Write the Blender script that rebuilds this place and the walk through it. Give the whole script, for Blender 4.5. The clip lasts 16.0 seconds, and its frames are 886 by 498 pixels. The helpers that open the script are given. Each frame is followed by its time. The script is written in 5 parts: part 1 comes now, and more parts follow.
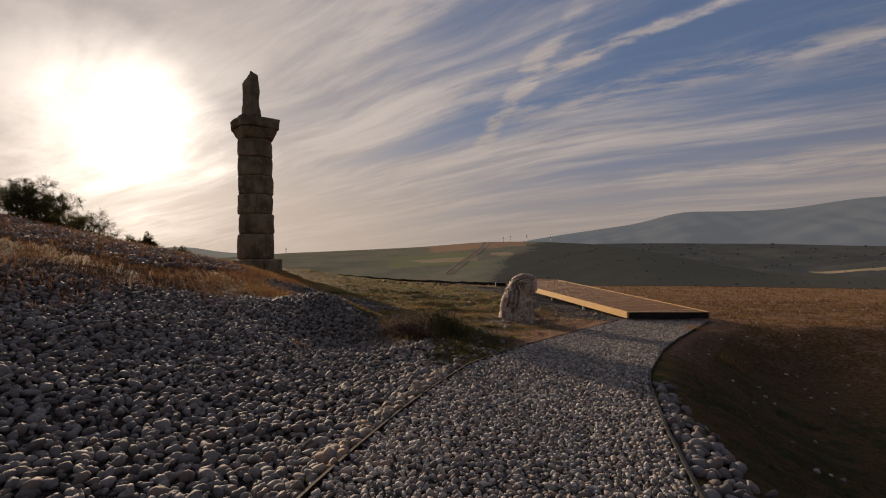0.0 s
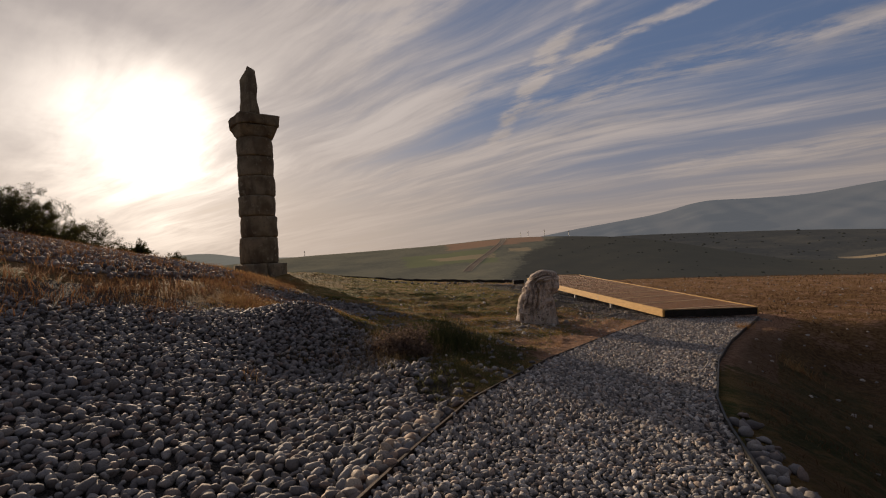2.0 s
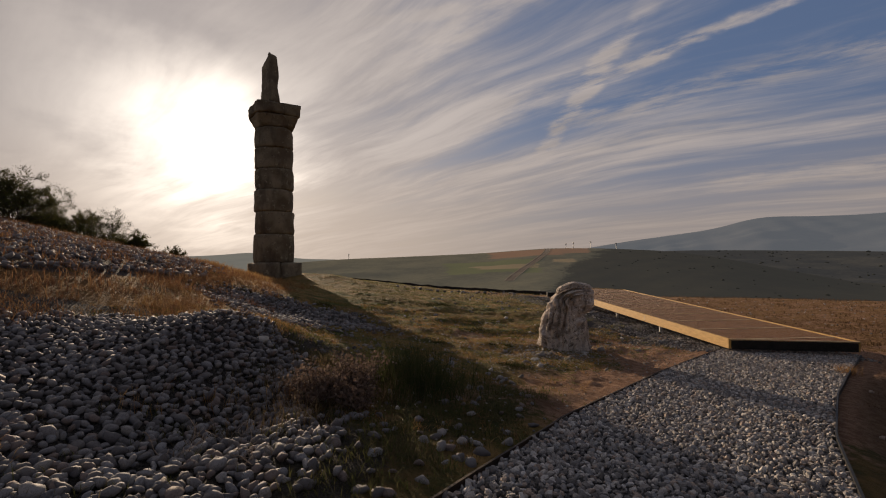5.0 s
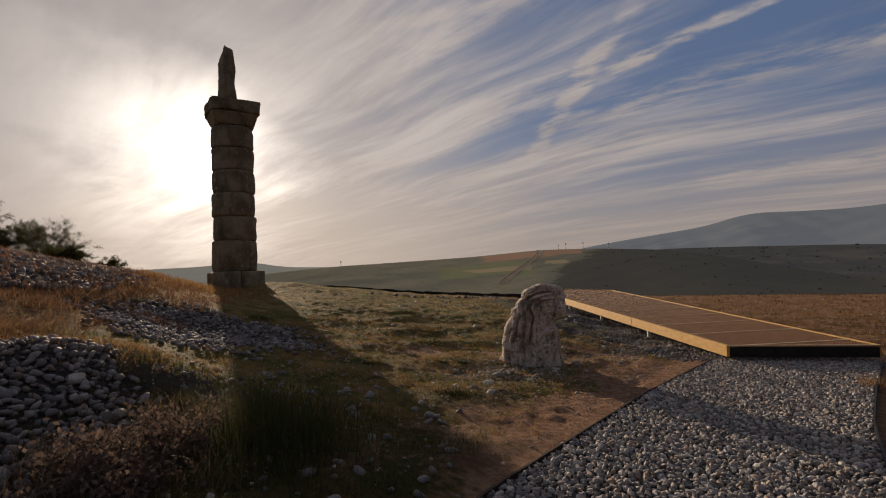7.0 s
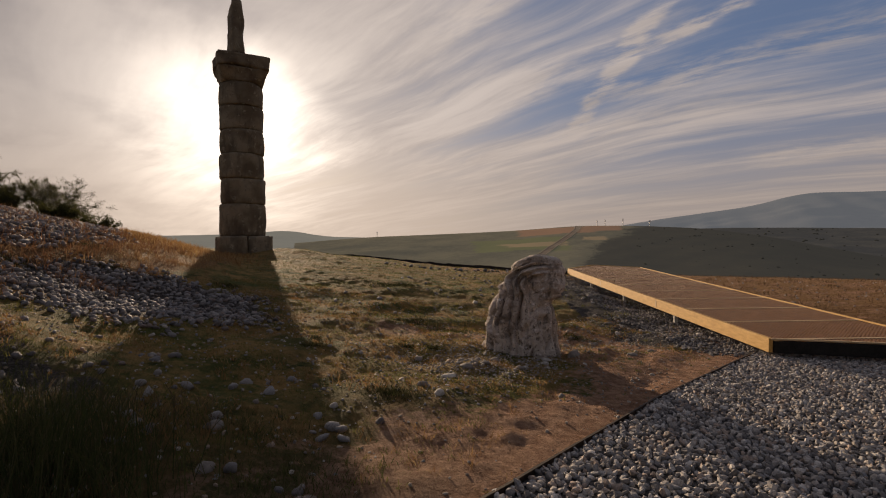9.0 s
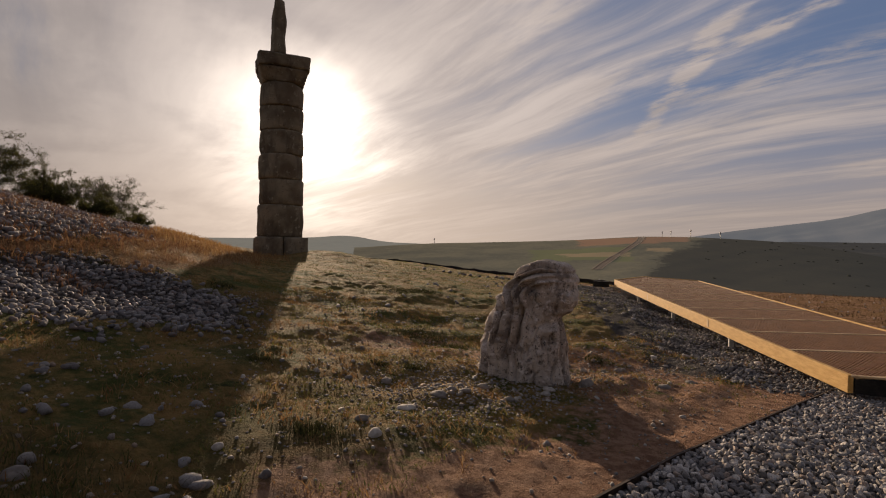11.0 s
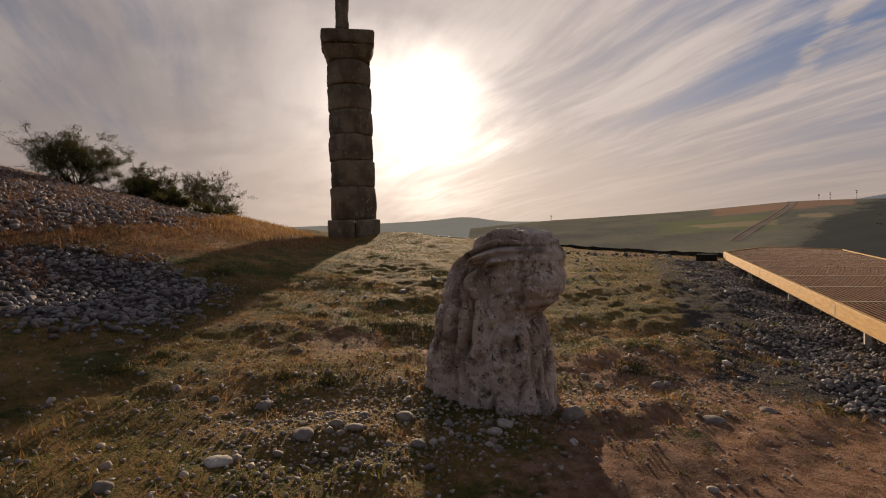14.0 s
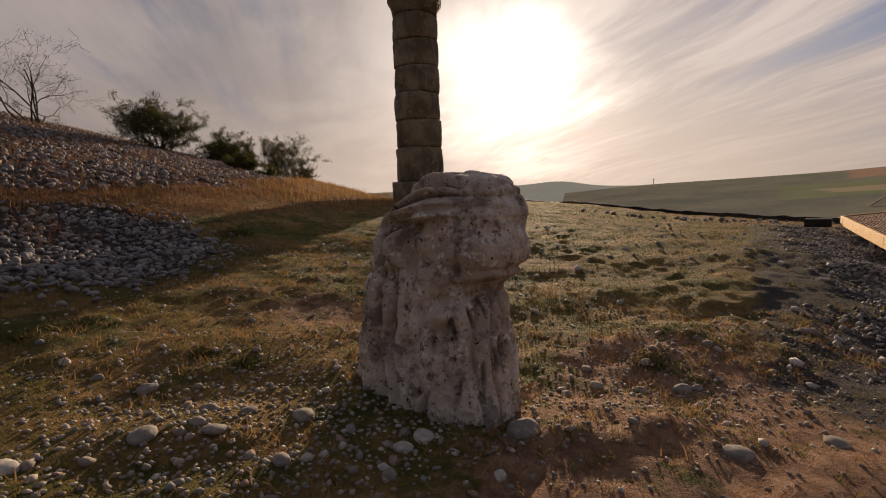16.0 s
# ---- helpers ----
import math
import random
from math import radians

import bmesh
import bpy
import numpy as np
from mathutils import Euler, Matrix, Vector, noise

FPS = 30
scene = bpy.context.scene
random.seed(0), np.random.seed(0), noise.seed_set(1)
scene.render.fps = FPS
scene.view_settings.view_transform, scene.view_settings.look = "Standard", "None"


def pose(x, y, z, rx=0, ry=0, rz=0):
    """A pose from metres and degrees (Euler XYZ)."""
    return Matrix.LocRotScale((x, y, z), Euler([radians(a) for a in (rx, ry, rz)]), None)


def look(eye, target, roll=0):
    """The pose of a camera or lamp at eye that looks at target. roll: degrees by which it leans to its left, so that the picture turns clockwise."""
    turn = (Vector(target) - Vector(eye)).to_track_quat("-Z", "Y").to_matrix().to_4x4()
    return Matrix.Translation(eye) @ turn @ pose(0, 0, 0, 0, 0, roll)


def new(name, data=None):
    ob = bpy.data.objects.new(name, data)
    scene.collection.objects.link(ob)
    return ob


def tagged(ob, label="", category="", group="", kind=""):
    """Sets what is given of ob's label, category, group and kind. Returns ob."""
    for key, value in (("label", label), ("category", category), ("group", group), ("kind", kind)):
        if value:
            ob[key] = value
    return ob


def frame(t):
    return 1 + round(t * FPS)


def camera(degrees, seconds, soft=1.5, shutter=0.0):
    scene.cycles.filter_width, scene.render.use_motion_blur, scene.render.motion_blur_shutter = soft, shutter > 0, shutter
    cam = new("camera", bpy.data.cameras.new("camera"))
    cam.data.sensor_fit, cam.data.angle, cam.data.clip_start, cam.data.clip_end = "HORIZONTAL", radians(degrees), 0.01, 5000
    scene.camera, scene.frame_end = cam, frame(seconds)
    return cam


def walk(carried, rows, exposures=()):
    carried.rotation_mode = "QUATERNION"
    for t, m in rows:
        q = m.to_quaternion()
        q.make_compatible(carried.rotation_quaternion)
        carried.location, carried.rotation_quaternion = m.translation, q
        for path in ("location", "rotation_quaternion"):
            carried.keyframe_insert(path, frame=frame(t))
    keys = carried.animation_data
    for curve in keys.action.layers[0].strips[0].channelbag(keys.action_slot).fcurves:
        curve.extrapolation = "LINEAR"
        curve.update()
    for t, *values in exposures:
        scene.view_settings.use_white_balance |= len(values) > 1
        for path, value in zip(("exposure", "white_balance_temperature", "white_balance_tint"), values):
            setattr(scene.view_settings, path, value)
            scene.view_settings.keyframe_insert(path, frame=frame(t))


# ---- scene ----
cam = camera(82.3, 16.0, 1.1)
METRES, EYE, TILT, LEAN, TURN = 15.0, 1.5, 0.0, 0.0, 0.0
ROWS = [
    (0.0, 0.0, 0.0, 0.0, 0.02, 1.28, 1.06),
    (0.5, 0.0042, 0.0309, -0.0008, 1.2, 1.47, 2.88),
    (1.0, 0.0064, 0.0604, 0.0004, 1.37, 1.7, 5.61),
    (1.5, 0.0151, 0.0936, 0.0001, 1.77, 1.36, 3.47),
    (2.0, 0.0193, 0.1263, -0.0009, 2.06, 1.14, 3.0),
    (2.5, 0.0298, 0.1583, -0.0003, 3.31, 2.54, -0.44),
    (3.0, 0.0391, 0.1924, -0.0025, 4.41, 2.54, 0.29),
    (3.5, 0.0526, 0.2275, -0.0046, 3.79, 2.24, 1.02),
    (4.0, 0.0585, 0.2567, -0.0053, 5.71, 1.6, -0.46),
    (6.5, 0.1064, 0.4179, -0.0121, 8.26, 3.08, 2.09),
    (7.0, 0.1212, 0.4516, -0.0124, 6.21, 2.62, 2.29),
    (7.5, 0.1321, 0.4848, -0.0142, 6.27, 2.19, 0.25),
    (8.0, 0.1469, 0.5134, -0.016, 6.51, 2.14, -0.04),
    (8.5, 0.1591, 0.5465, -0.0209, 9.27, 0.89, -0.44),
    (9.0, 0.1742, 0.5742, -0.022, 10.28, -0.32, 0.66),
    (9.5, 0.1858, 0.6013, -0.0229, 12.24, -0.11, -0.26),
    (12.0, 0.2389, 0.7174, -0.0304, 18.62, 0.83, 0.73),
    (12.5, 0.2498, 0.7479, -0.0314, 18.11, -0.29, 2.73),
    (13.0, 0.264, 0.779, -0.0336, 19.3, -0.75, 2.35),
    (13.5, 0.2738, 0.81, -0.0359, 22.8, -1.65, 2.95),
    (14.0, 0.2882, 0.8362, -0.0349, 30.01, -1.68, 1.72),
    (14.5, 0.2942, 0.8611, -0.0377, 37.01, -1.74, 2.08),
    (15.0, 0.3064, 0.8878, -0.0371, 41.3, -1.51, 3.17),
    (15.5, 0.3101, 0.9136, -0.0418, 41.5, -2.21, 1.66),
    (16.0, 0.3123, 0.9399, -0.0447, 40.46, -5.32, 1.71),
]
walk(cam, [(t, pose(0, 0, EYE, TILT, LEAN, TURN) @ pose(METRES * x, METRES * y, METRES * z, 90 + pitch, roll, yaw)) for t, x, y, z, yaw, pitch, roll in ROWS],
     [(0.0, 0.02, 6850, 15), (7.0, -0.03, 6700, 14), (9.5, 0.15, 7000, 16), (12.5, 0.15, 6900, 17), (16.0, 0.30, 7100, 18)])
# ---- world, sun ----
SUN_AZ, SUN_EL = 31.0, 12.1
SUN_DIR = Vector((-math.sin(radians(SUN_AZ)) * math.cos(radians(SUN_EL)), math.cos(radians(SUN_AZ)) * math.cos(radians(SUN_EL)), math.sin(radians(SUN_EL))))


class Nodes:
    """Short hand for node trees."""

    def __init__(self, tree):
        self.tree = tree

    def add(self, kind, **values):
        n = self.tree.nodes.new(kind)
        for key, value in values.items():
            setattr(n, key, value)
        return n

    def plug(self, source, target):
        if hasattr(source, "is_linked"):
            self.tree.links.new(source, target)
        else:
            target.default_value = source

    def math(self, op, a, b=0.0, c=0.0, clamp=False):
        n = self.add("ShaderNodeMath", operation=op, use_clamp=clamp)
        for i, v in enumerate((a, b, c)):
            self.plug(v, n.inputs[i])
        return n.outputs[0]

    def vec(self, op, a, b=(0, 0, 0)):
        n = self.add("ShaderNodeVectorMath", operation=op)
        self.plug(a, n.inputs[0])
        self.plug(b, n.inputs[1])
        return n.outputs["Value"] if op in ("DOT_PRODUCT", "LENGTH") else n.outputs[0]

    def mix(self, fac, a, b, blend="MIX"):
        n = self.add("ShaderNodeMix", data_type="RGBA", blend_type=blend)
        self.plug(fac, n.inputs[0])
        self.plug(a, n.inputs[6])
        self.plug(b, n.inputs[7])
        return n.outputs[2]

    def ramp(self, fac, stops, ease="LINEAR"):
        n = self.add("ShaderNodeValToRGB")
        n.color_ramp.interpolation = ease
        while len(n.color_ramp.elements) < len(stops):
            n.color_ramp.elements.new(0.5)
        for e, (p, c) in zip(n.color_ramp.elements, stops):
            e.position, e.color = p, c if len(c) == 4 else (*c, 1)
        self.plug(fac, n.inputs[0])
        return n.outputs[0]

    def step(self, value, lo, hi):
        n = self.add("ShaderNodeMapRange", interpolation_type="SMOOTHSTEP")
        self.plug(value, n.inputs[0])
        n.inputs[1].default_value, n.inputs[2].default_value = lo, hi
        return n.outputs[0]

    def noise(self, vector, scale, detail=4, rough=0.55, distort=0.0, out=0):
        n = self.add("ShaderNodeTexNoise")
        self.plug(vector, n.inputs["Vector"])
        n.inputs["Scale"].default_value, n.inputs["Detail"].default_value = scale, detail
        n.inputs["Roughness"].default_value, n.inputs["Distortion"].default_value = rough, distort
        return n.outputs[out]

    def mapping(self, vector, rot=(0, 0, 0), scale=(1, 1, 1), loc=(0, 0, 0)):
        n = self.add("ShaderNodeMapping")
        self.plug(vector, n.inputs[0])
        n.inputs[1].default_value, n.inputs[2].default_value, n.inputs[3].default_value = loc, [radians(a) for a in rot], scale
        return n.outputs[0]


def build_world():
    world = bpy.data.worlds.new("sky")
    scene.world = world
    world.use_nodes = True
    world.node_tree.nodes.clear()
    n = Nodes(world.node_tree)
    sky = n.add("ShaderNodeTexSky", sky_type="NISHITA", sun_disc=False)
    sky.sun_elevation, sky.sun_rotation = radians(SUN_EL), radians(-SUN_AZ)
    sky.air_density, sky.dust_density, sky.ozone_density = 1.0, 1.6, 1.5
    d = n.vec("NORMALIZE", n.add("ShaderNodeTexCoord").outputs["Generated"])
    sep = n.add("ShaderNodeSeparateXYZ")
    n.plug(d, sep.inputs[0])
    up = n.math("MAXIMUM", sep.outputs[2], 0.0)
    lift = n.math("ADD", up, 0.10)
    flat = n.add("ShaderNodeCombineXYZ")
    n.plug(n.math("DIVIDE", sep.outputs[0], lift), flat.inputs[0])
    n.plug(n.math("DIVIDE", sep.outputs[1], lift), flat.inputs[1])
    # the cirrus lies in a high sheet, its streaks all drawn out along one wind
    wind = n.mapping(flat.outputs[0], rot=(0, 0, -143))
    warp = n.noise(wind, 0.35, 3, 0.5, 0, 1)
    bent = n.vec("ADD", wind, n.vec("MULTIPLY", n.vec("SUBTRACT", warp, (0.5, 0.5, 0.5)), (1.2, 0.9, 0)))
    broad = n.noise(n.mapping(bent, scale=(0.22, 0.7, 1)), 1.0, 4, 0.5)
    streak = n.noise(n.mapping(bent, scale=(0.40, 2.4, 1), loc=(3, 1, 0)), 1.0, 7, 0.62)
    wisp = n.noise(n.mapping(bent, scale=(1.3, 8.0, 1), loc=(7, 4, 0)), 1.0, 6, 0.62)
    fleck = n.noise(n.mapping(bent, scale=(2.6, 6.0, 1), loc=(1, 9, 0)), 1.0, 6, 0.65)
    cover = n.math("ADD", n.math("MULTIPLY", broad, 0.9), n.math("MULTIPLY", streak, 0.9))
    cover = n.math("ADD", cover, n.math("MULTIPLY", wisp, 0.24))
    # single trails and banks: two ends in the sheet, half width, strength
    part_way = n.vec("ADD", flat.outputs[0], n.vec("MULTIPLY", n.vec("SUBTRACT", n.noise(flat.outputs[0], 2.2, 5, 0.6, 0, 1), (0.5, 0.5, 0.5)), (0.22, 0.22, 0)))
    for (px, py), (qx, qy), wide, gain in (((0.22, 3.25), (0.43, 1.75), 0.07, 0.34), ((0.45, 2.12), (1.1, 1.35), 0.06, 0.36), ((0.30, 2.60), (2.3, 1.22), 0.26, 0.30), ((-0.76, 1.69), (-0.1, 1.57), 0.045, 0.20),
                                           ((-0.80, 2.27), (0.1, 1.5), 0.10, 0.20), ((-0.9, 3.2), (0.6, 1.9), 0.22, 0.18), ((1.5, 3.9), (4.0, 2.2), 0.6, 0.22), ((-1.3, 4.2), (1.2, 2.6), 0.3, 0.12)):
        run = Vector((qx - px, qy - py))
        u = run.normalized()
        rel = n.vec("SUBTRACT", part_way, (px, py, 0))
        along, across = n.vec("DOT_PRODUCT", rel, (u.x, u.y, 0)), n.math("ABSOLUTE", n.vec("DOT_PRODUCT", rel, (u.y, -u.x, 0)))
        body = n.math("MULTIPLY", n.step(across, wide, wide * 0.1), n.math("MULTIPLY", n.step(along, -0.15, 0.2), n.step(along, run.length + 0.3, run.length - 0.2)))
        ragged = n.math("MULTIPLY", body, n.math("MULTIPLY", n.step(fleck, 0.3, 0.62), gain))
        cover = n.math("ADD", cover, ragged)
    # thicker veil about the sun, clearer sky high up and away from it
    toward = n.vec("DOT_PRODUCT", d, SUN_DIR)
    cover = n.math("ADD", cover, n.math("MULTIPLY", n.step(toward, 0.8, 1.0), 0.14))
    cover = n.math("SUBTRACT", cover, n.math("MULTIPLY", n.step(n.vec("DOT_PRODUCT", d, Vector((0.42, 0.70, 0.57))), 0.72, 1.0), 0.20))
    cover = n.math("SUBTRACT", cover, n.math("MULTIPLY", n.step(up, 0.22, 0.5), 0.07))
    cover = n.math("ADD", cover, n.math("MULTIPLY", n.step(n.vec("DOT_PRODUCT", d, Vector((-0.87, 0.43, 0.25))), 0.6, 1.0), 0.16))
    mask = n.step(cover, 0.72, 1.20)
    haze = n.step(up, 0.30, 0.0)
    near = n.math("POWER", n.math("MAXIMUM", toward, 0.0), 9.0)
    glow = n.math("POWER", n.math("MAXIMUM", toward, 0.0), 120.0)
    core = n.math("POWER", n.math("MAXIMUM", n.math("ADD", toward, n.math("MULTIPLY", n.math("SUBTRACT", streak, 0.5), 0.006)), 0.0), 700.0)
    lobe = n.math("POWER", n.math("MAXIMUM", n.vec("DOT_PRODUCT", d, Vector((-0.585, 0.772, 0.25)).normalized()), 0.0), 160.0)
    shade = n.step(n.math("ADD", n.math("MULTIPLY", streak, 0.6), n.math("MULTIPLY", wisp, 0.4)), 0.36, 0.66)
    left = n.step(n.vec("DOT_PRODUCT", d, Vector((-0.80, 0.52, 0.30))), 0.72, 0.95)
    blotch = n.step(n.noise(n.mapping(bent, scale=(0.8, 1.3, 1), loc=(2, 6, 0)), 1.0, 5, 0.55), 0.36, 0.64)
    shade = n.math("ADD", n.math("MULTIPLY", shade, n.math("SUBTRACT", 1.0, n.math("MULTIPLY", left, 0.75))), n.math("MULTIPLY", blotch, n.math("MULTIPLY", left, 0.6)))
    cloud = n.mix(shade, n.mix(near, (2.2, 2.1, 2.12, 1), (3.1, 2.85, 2.75, 1)), n.mix(near, (3.3, 3.05, 2.95, 1), (5.0, 4.6, 4.2, 1)))
    blue = n.mix(near, (0.72, 1.12, 2.0, 1), (1.9, 1.9, 2.1, 1))
    blue = n.mix(0.75, n.mix(1.0, sky.outputs[0], (0.45, 0.5, 0.6, 1), "MULTIPLY"), blue)
    full = n.mix(mask, blue, cloud)
    full = n.mix(n.math("MULTIPLY", haze, 0.78), full, n.mix(near, (2.5, 2.15, 1.9, 1), (5.4, 4.5, 3.6, 1)))
    textured = n.math("ADD", 0.25, n.math("MULTIPLY", n.math("MULTIPLY", n.step(cover, 0.85, 1.35), n.math("ADD", 0.45, shade)), 1.5))
    # the bright veil ends in a ragged bank above and beside the sun
    bank_edge = n.math("ADD", n.vec("DOT_PRODUCT", d, Vector((0.50, 0.30, 0.81)) - SUN_DIR * SUN_DIR.dot(Vector((0.50, 0.30, 0.81)))), n.math("MULTIPLY", n.math("SUBTRACT", n.noise(bent, 1.6, 5, 0.55), 0.5), 0.10))
    veil = n.math("SUBTRACT", 1.0, n.math("MULTIPLY", n.step(bank_edge, 0.10, 0.150), 0.5))
    light = n.math("ADD", n.math("MULTIPLY", n.math("MULTIPLY", n.math("ADD", n.math("MULTIPLY", glow, 5.5), n.math("MULTIPLY", lobe, 1.0)), textured), veil), n.math("MULTIPLY", core, 12.0))
    shine = n.mix(1.0, full, n.vec("MULTIPLY", n.math("ADD", light, 0.0), (1.0, 0.93, 0.80)), "ADD")
    # the sky is darker the farther it is from the sun
    fade = n.math("ADD", 0.58, n.math("MULTIPLY", n.step(toward, -0.35, 0.55), 0.42))
    fade = n.math("MULTIPLY", fade, n.math("SUBTRACT", 1.0, n.math("MULTIPLY", n.step(n.vec("DOT_PRODUCT", d, Vector((-0.92, 0.24, 0.30))), 0.84, 0.99), 0.26)))
    shine = n.vec("SCALE", shine)
    n.plug(fade, shine.node.inputs["Scale"])
    back = n.add("ShaderNodeBackground")
    n.plug(shine, back.inputs[0])
    back.inputs[1].default_value = 0.13
    out = n.add("ShaderNodeOutputWorld")
    n.plug(back.outputs[0], out.inputs[0])


build_world()
sun = new("sun", bpy.data.lights.new("sun", "SUN"))
sun.data.energy, sun.data.angle, sun.data.color = 5.0, radians(0.6), (1.0, 0.80, 0.56)
sun.matrix_world = look((0, 0, 30), Vector((0, 0, 30)) - SUN_DIR)


# ---- materials ----
def material(name, rough=0.85, metal=0.0, gloss=0.25):
    m = bpy.data.materials.new(name)
    m.use_nodes = True
    n = Nodes(m.node_tree)
    bsdf = m.node_tree.nodes["Principled BSDF"]
    bsdf.inputs["Roughness"].default_value, bsdf.inputs["Metallic"].default_value = rough, metal
    bsdf.inputs["Specular IOR Level"].default_value = gloss
    place = n.add("ShaderNodeTexCoord").outputs["Object"]
    return m, n, bsdf, place


def bump(n, bsdf, height, strength=0.5, distance=0.02):
    b = n.add("ShaderNodeBump")
    n.plug(height, b.inputs["Height"])
    b.inputs["Strength"].default_value, b.inputs["Distance"].default_value = strength, distance
    n.plug(b.outputs[0], bsdf.inputs["Normal"])


def simple(name, dark, light, scale=8.0, rough=0.85, metal=0.0, relief=0.3, stretch=(1, 1, 1)):
    m, n, bsdf, place = material(name, rough, metal)
    p = n.mapping(place, scale=stretch)
    fine, coarse = n.noise(p, scale * 6, 5), n.noise(p, scale, 3)
    both = n.math("ADD", n.math("MULTIPLY", fine, 0.45), n.math("MULTIPLY", coarse, 0.55))
    n.plug(n.mix(n.step(both, 0.35, 0.65), (*dark, 1), (*light, 1)), bsdf.inputs["Base Color"])
    if relief:
        bump(n, bsdf, both, relief, 0.02)
    return m


def pebble_material(name, tones):
    m, n, bsdf, place = material(name, 0.75, 0.0, 0.18)
    rnd = n.add("ShaderNodeNewGeometry").outputs["Random Per Island"]
    mixed = n.math("FRACT", n.math("ADD", rnd, n.add("ShaderNodeObjectInfo").outputs["Random"]))
    tone = n.ramp(mixed, [(i / len(tones), t) for i, t in enumerate(tones)], "CONSTANT")
    fine = n.noise(place, 90, 4)
    n.plug(n.mix(n.step(fine, 0.4, 0.75), tone, n.mix(0.5, tone, (0.07, 0.06, 0.05, 1))), bsdf.inputs["Base Color"])
    bump(n, bsdf, fine, 0.25, 0.01)
    return m


def ashlar_material():
    """Old limestone: blotched, stained dark in streaks, with pale lichen and pits."""
    m, n, bsdf, place = material("old_limestone", 0.92, 0.0, 0.12)
    big, mid, fine = n.noise(place, 0.9, 4), n.noise(place, 4.5, 6, 0.62), n.noise(place, 26, 5, 0.65)
    c = n.mix(n.step(big, 0.36, 0.64), (0.15, 0.118, 0.08, 1), (0.29, 0.24, 0.165, 1))
    c = n.mix(n.math("MULTIPLY", n.step(n.noise(n.mapping(place, scale=(1.6, 1.6, 0.35), loc=(3, 1, 2)), 1.5, 5, 0.6), 0.5, 0.64), 0.45), c, (0.07, 0.058, 0.045, 1))
    c = n.mix(n.step(mid, 0.57, 0.66), c, (0.36, 0.31, 0.22, 1))
    c = n.mix(n.step(n.math("ADD", n.math("MULTIPLY", fine, 0.65), n.math("MULTIPLY", mid, 0.35)), 0.57, 0.62), c, (0.05, 0.042, 0.034, 1))
    n.plug(c, bsdf.inputs["Base Color"])
    bump(n, bsdf, n.math("ADD", n.math("MULTIPLY", mid, 0.8), n.math("MULTIPLY", fine, 0.5)), 0.9, 0.05)
    return m


PATH_TONES = [(0.36, 0.325, 0.295), (0.25, 0.23, 0.215), (0.46, 0.42, 0.38), (0.17, 0.157, 0.148), (0.38, 0.30, 0.245), (0.29, 0.28, 0.275), (0.56, 0.52, 0.48), (0.21, 0.195, 0.188)]
MOUND_TONES = [(0.22, 0.205, 0.20), (0.16, 0.145, 0.14), (0.29, 0.27, 0.255), (0.13, 0.12, 0.12), (0.21, 0.165, 0.145), (0.25, 0.24, 0.24), (0.18, 0.17, 0.17)]
M_PATH = pebble_material("path_pebble", PATH_TONES)
M_MOUND = pebble_material("mound_cobble", MOUND_TONES)
M_TAN = pebble_material("tan_cobble", [(0.38, 0.28, 0.20), (0.34, 0.24, 0.18), (0.40, 0.33, 0.26), (0.30, 0.26, 0.23)])
M_BED = simple("gravel_bed", (0.035, 0.032, 0.03), (0.09, 0.083, 0.078), 14, relief=0.8)
M_STONE = ashlar_material()
M_WOOD = simple("pale_timber", (0.46, 0.26, 0.07), (0.62, 0.38, 0.13), 3.0, 0.6, relief=0.15, stretch=(8, 1, 8))
M_STRIP = simple("pale_strip", (0.50, 0.34, 0.18), (0.62, 0.46, 0.28), 5, 0.6, relief=0.1)
M_GRATE = simple("brown_grating", (0.15, 0.066, 0.026), (0.22, 0.10, 0.042), 5.0, 0.6, relief=0.1)
M_BLACK = simple("black_steel", (0.012, 0.012, 0.012), (0.03, 0.028, 0.026), 6.0, 0.55, 0.4, relief=0.1)
M_EDGE = simple("rusty_steel", (0.02, 0.014, 0.011), (0.06, 0.035, 0.022), 9.0, 0.7, 0.3, relief=0.2)
M_GALV = simple("galvanised_steel", (0.5, 0.49, 0.46), (0.64, 0.62, 0.58), 9.0, 0.5, 0.1, relief=0.1)


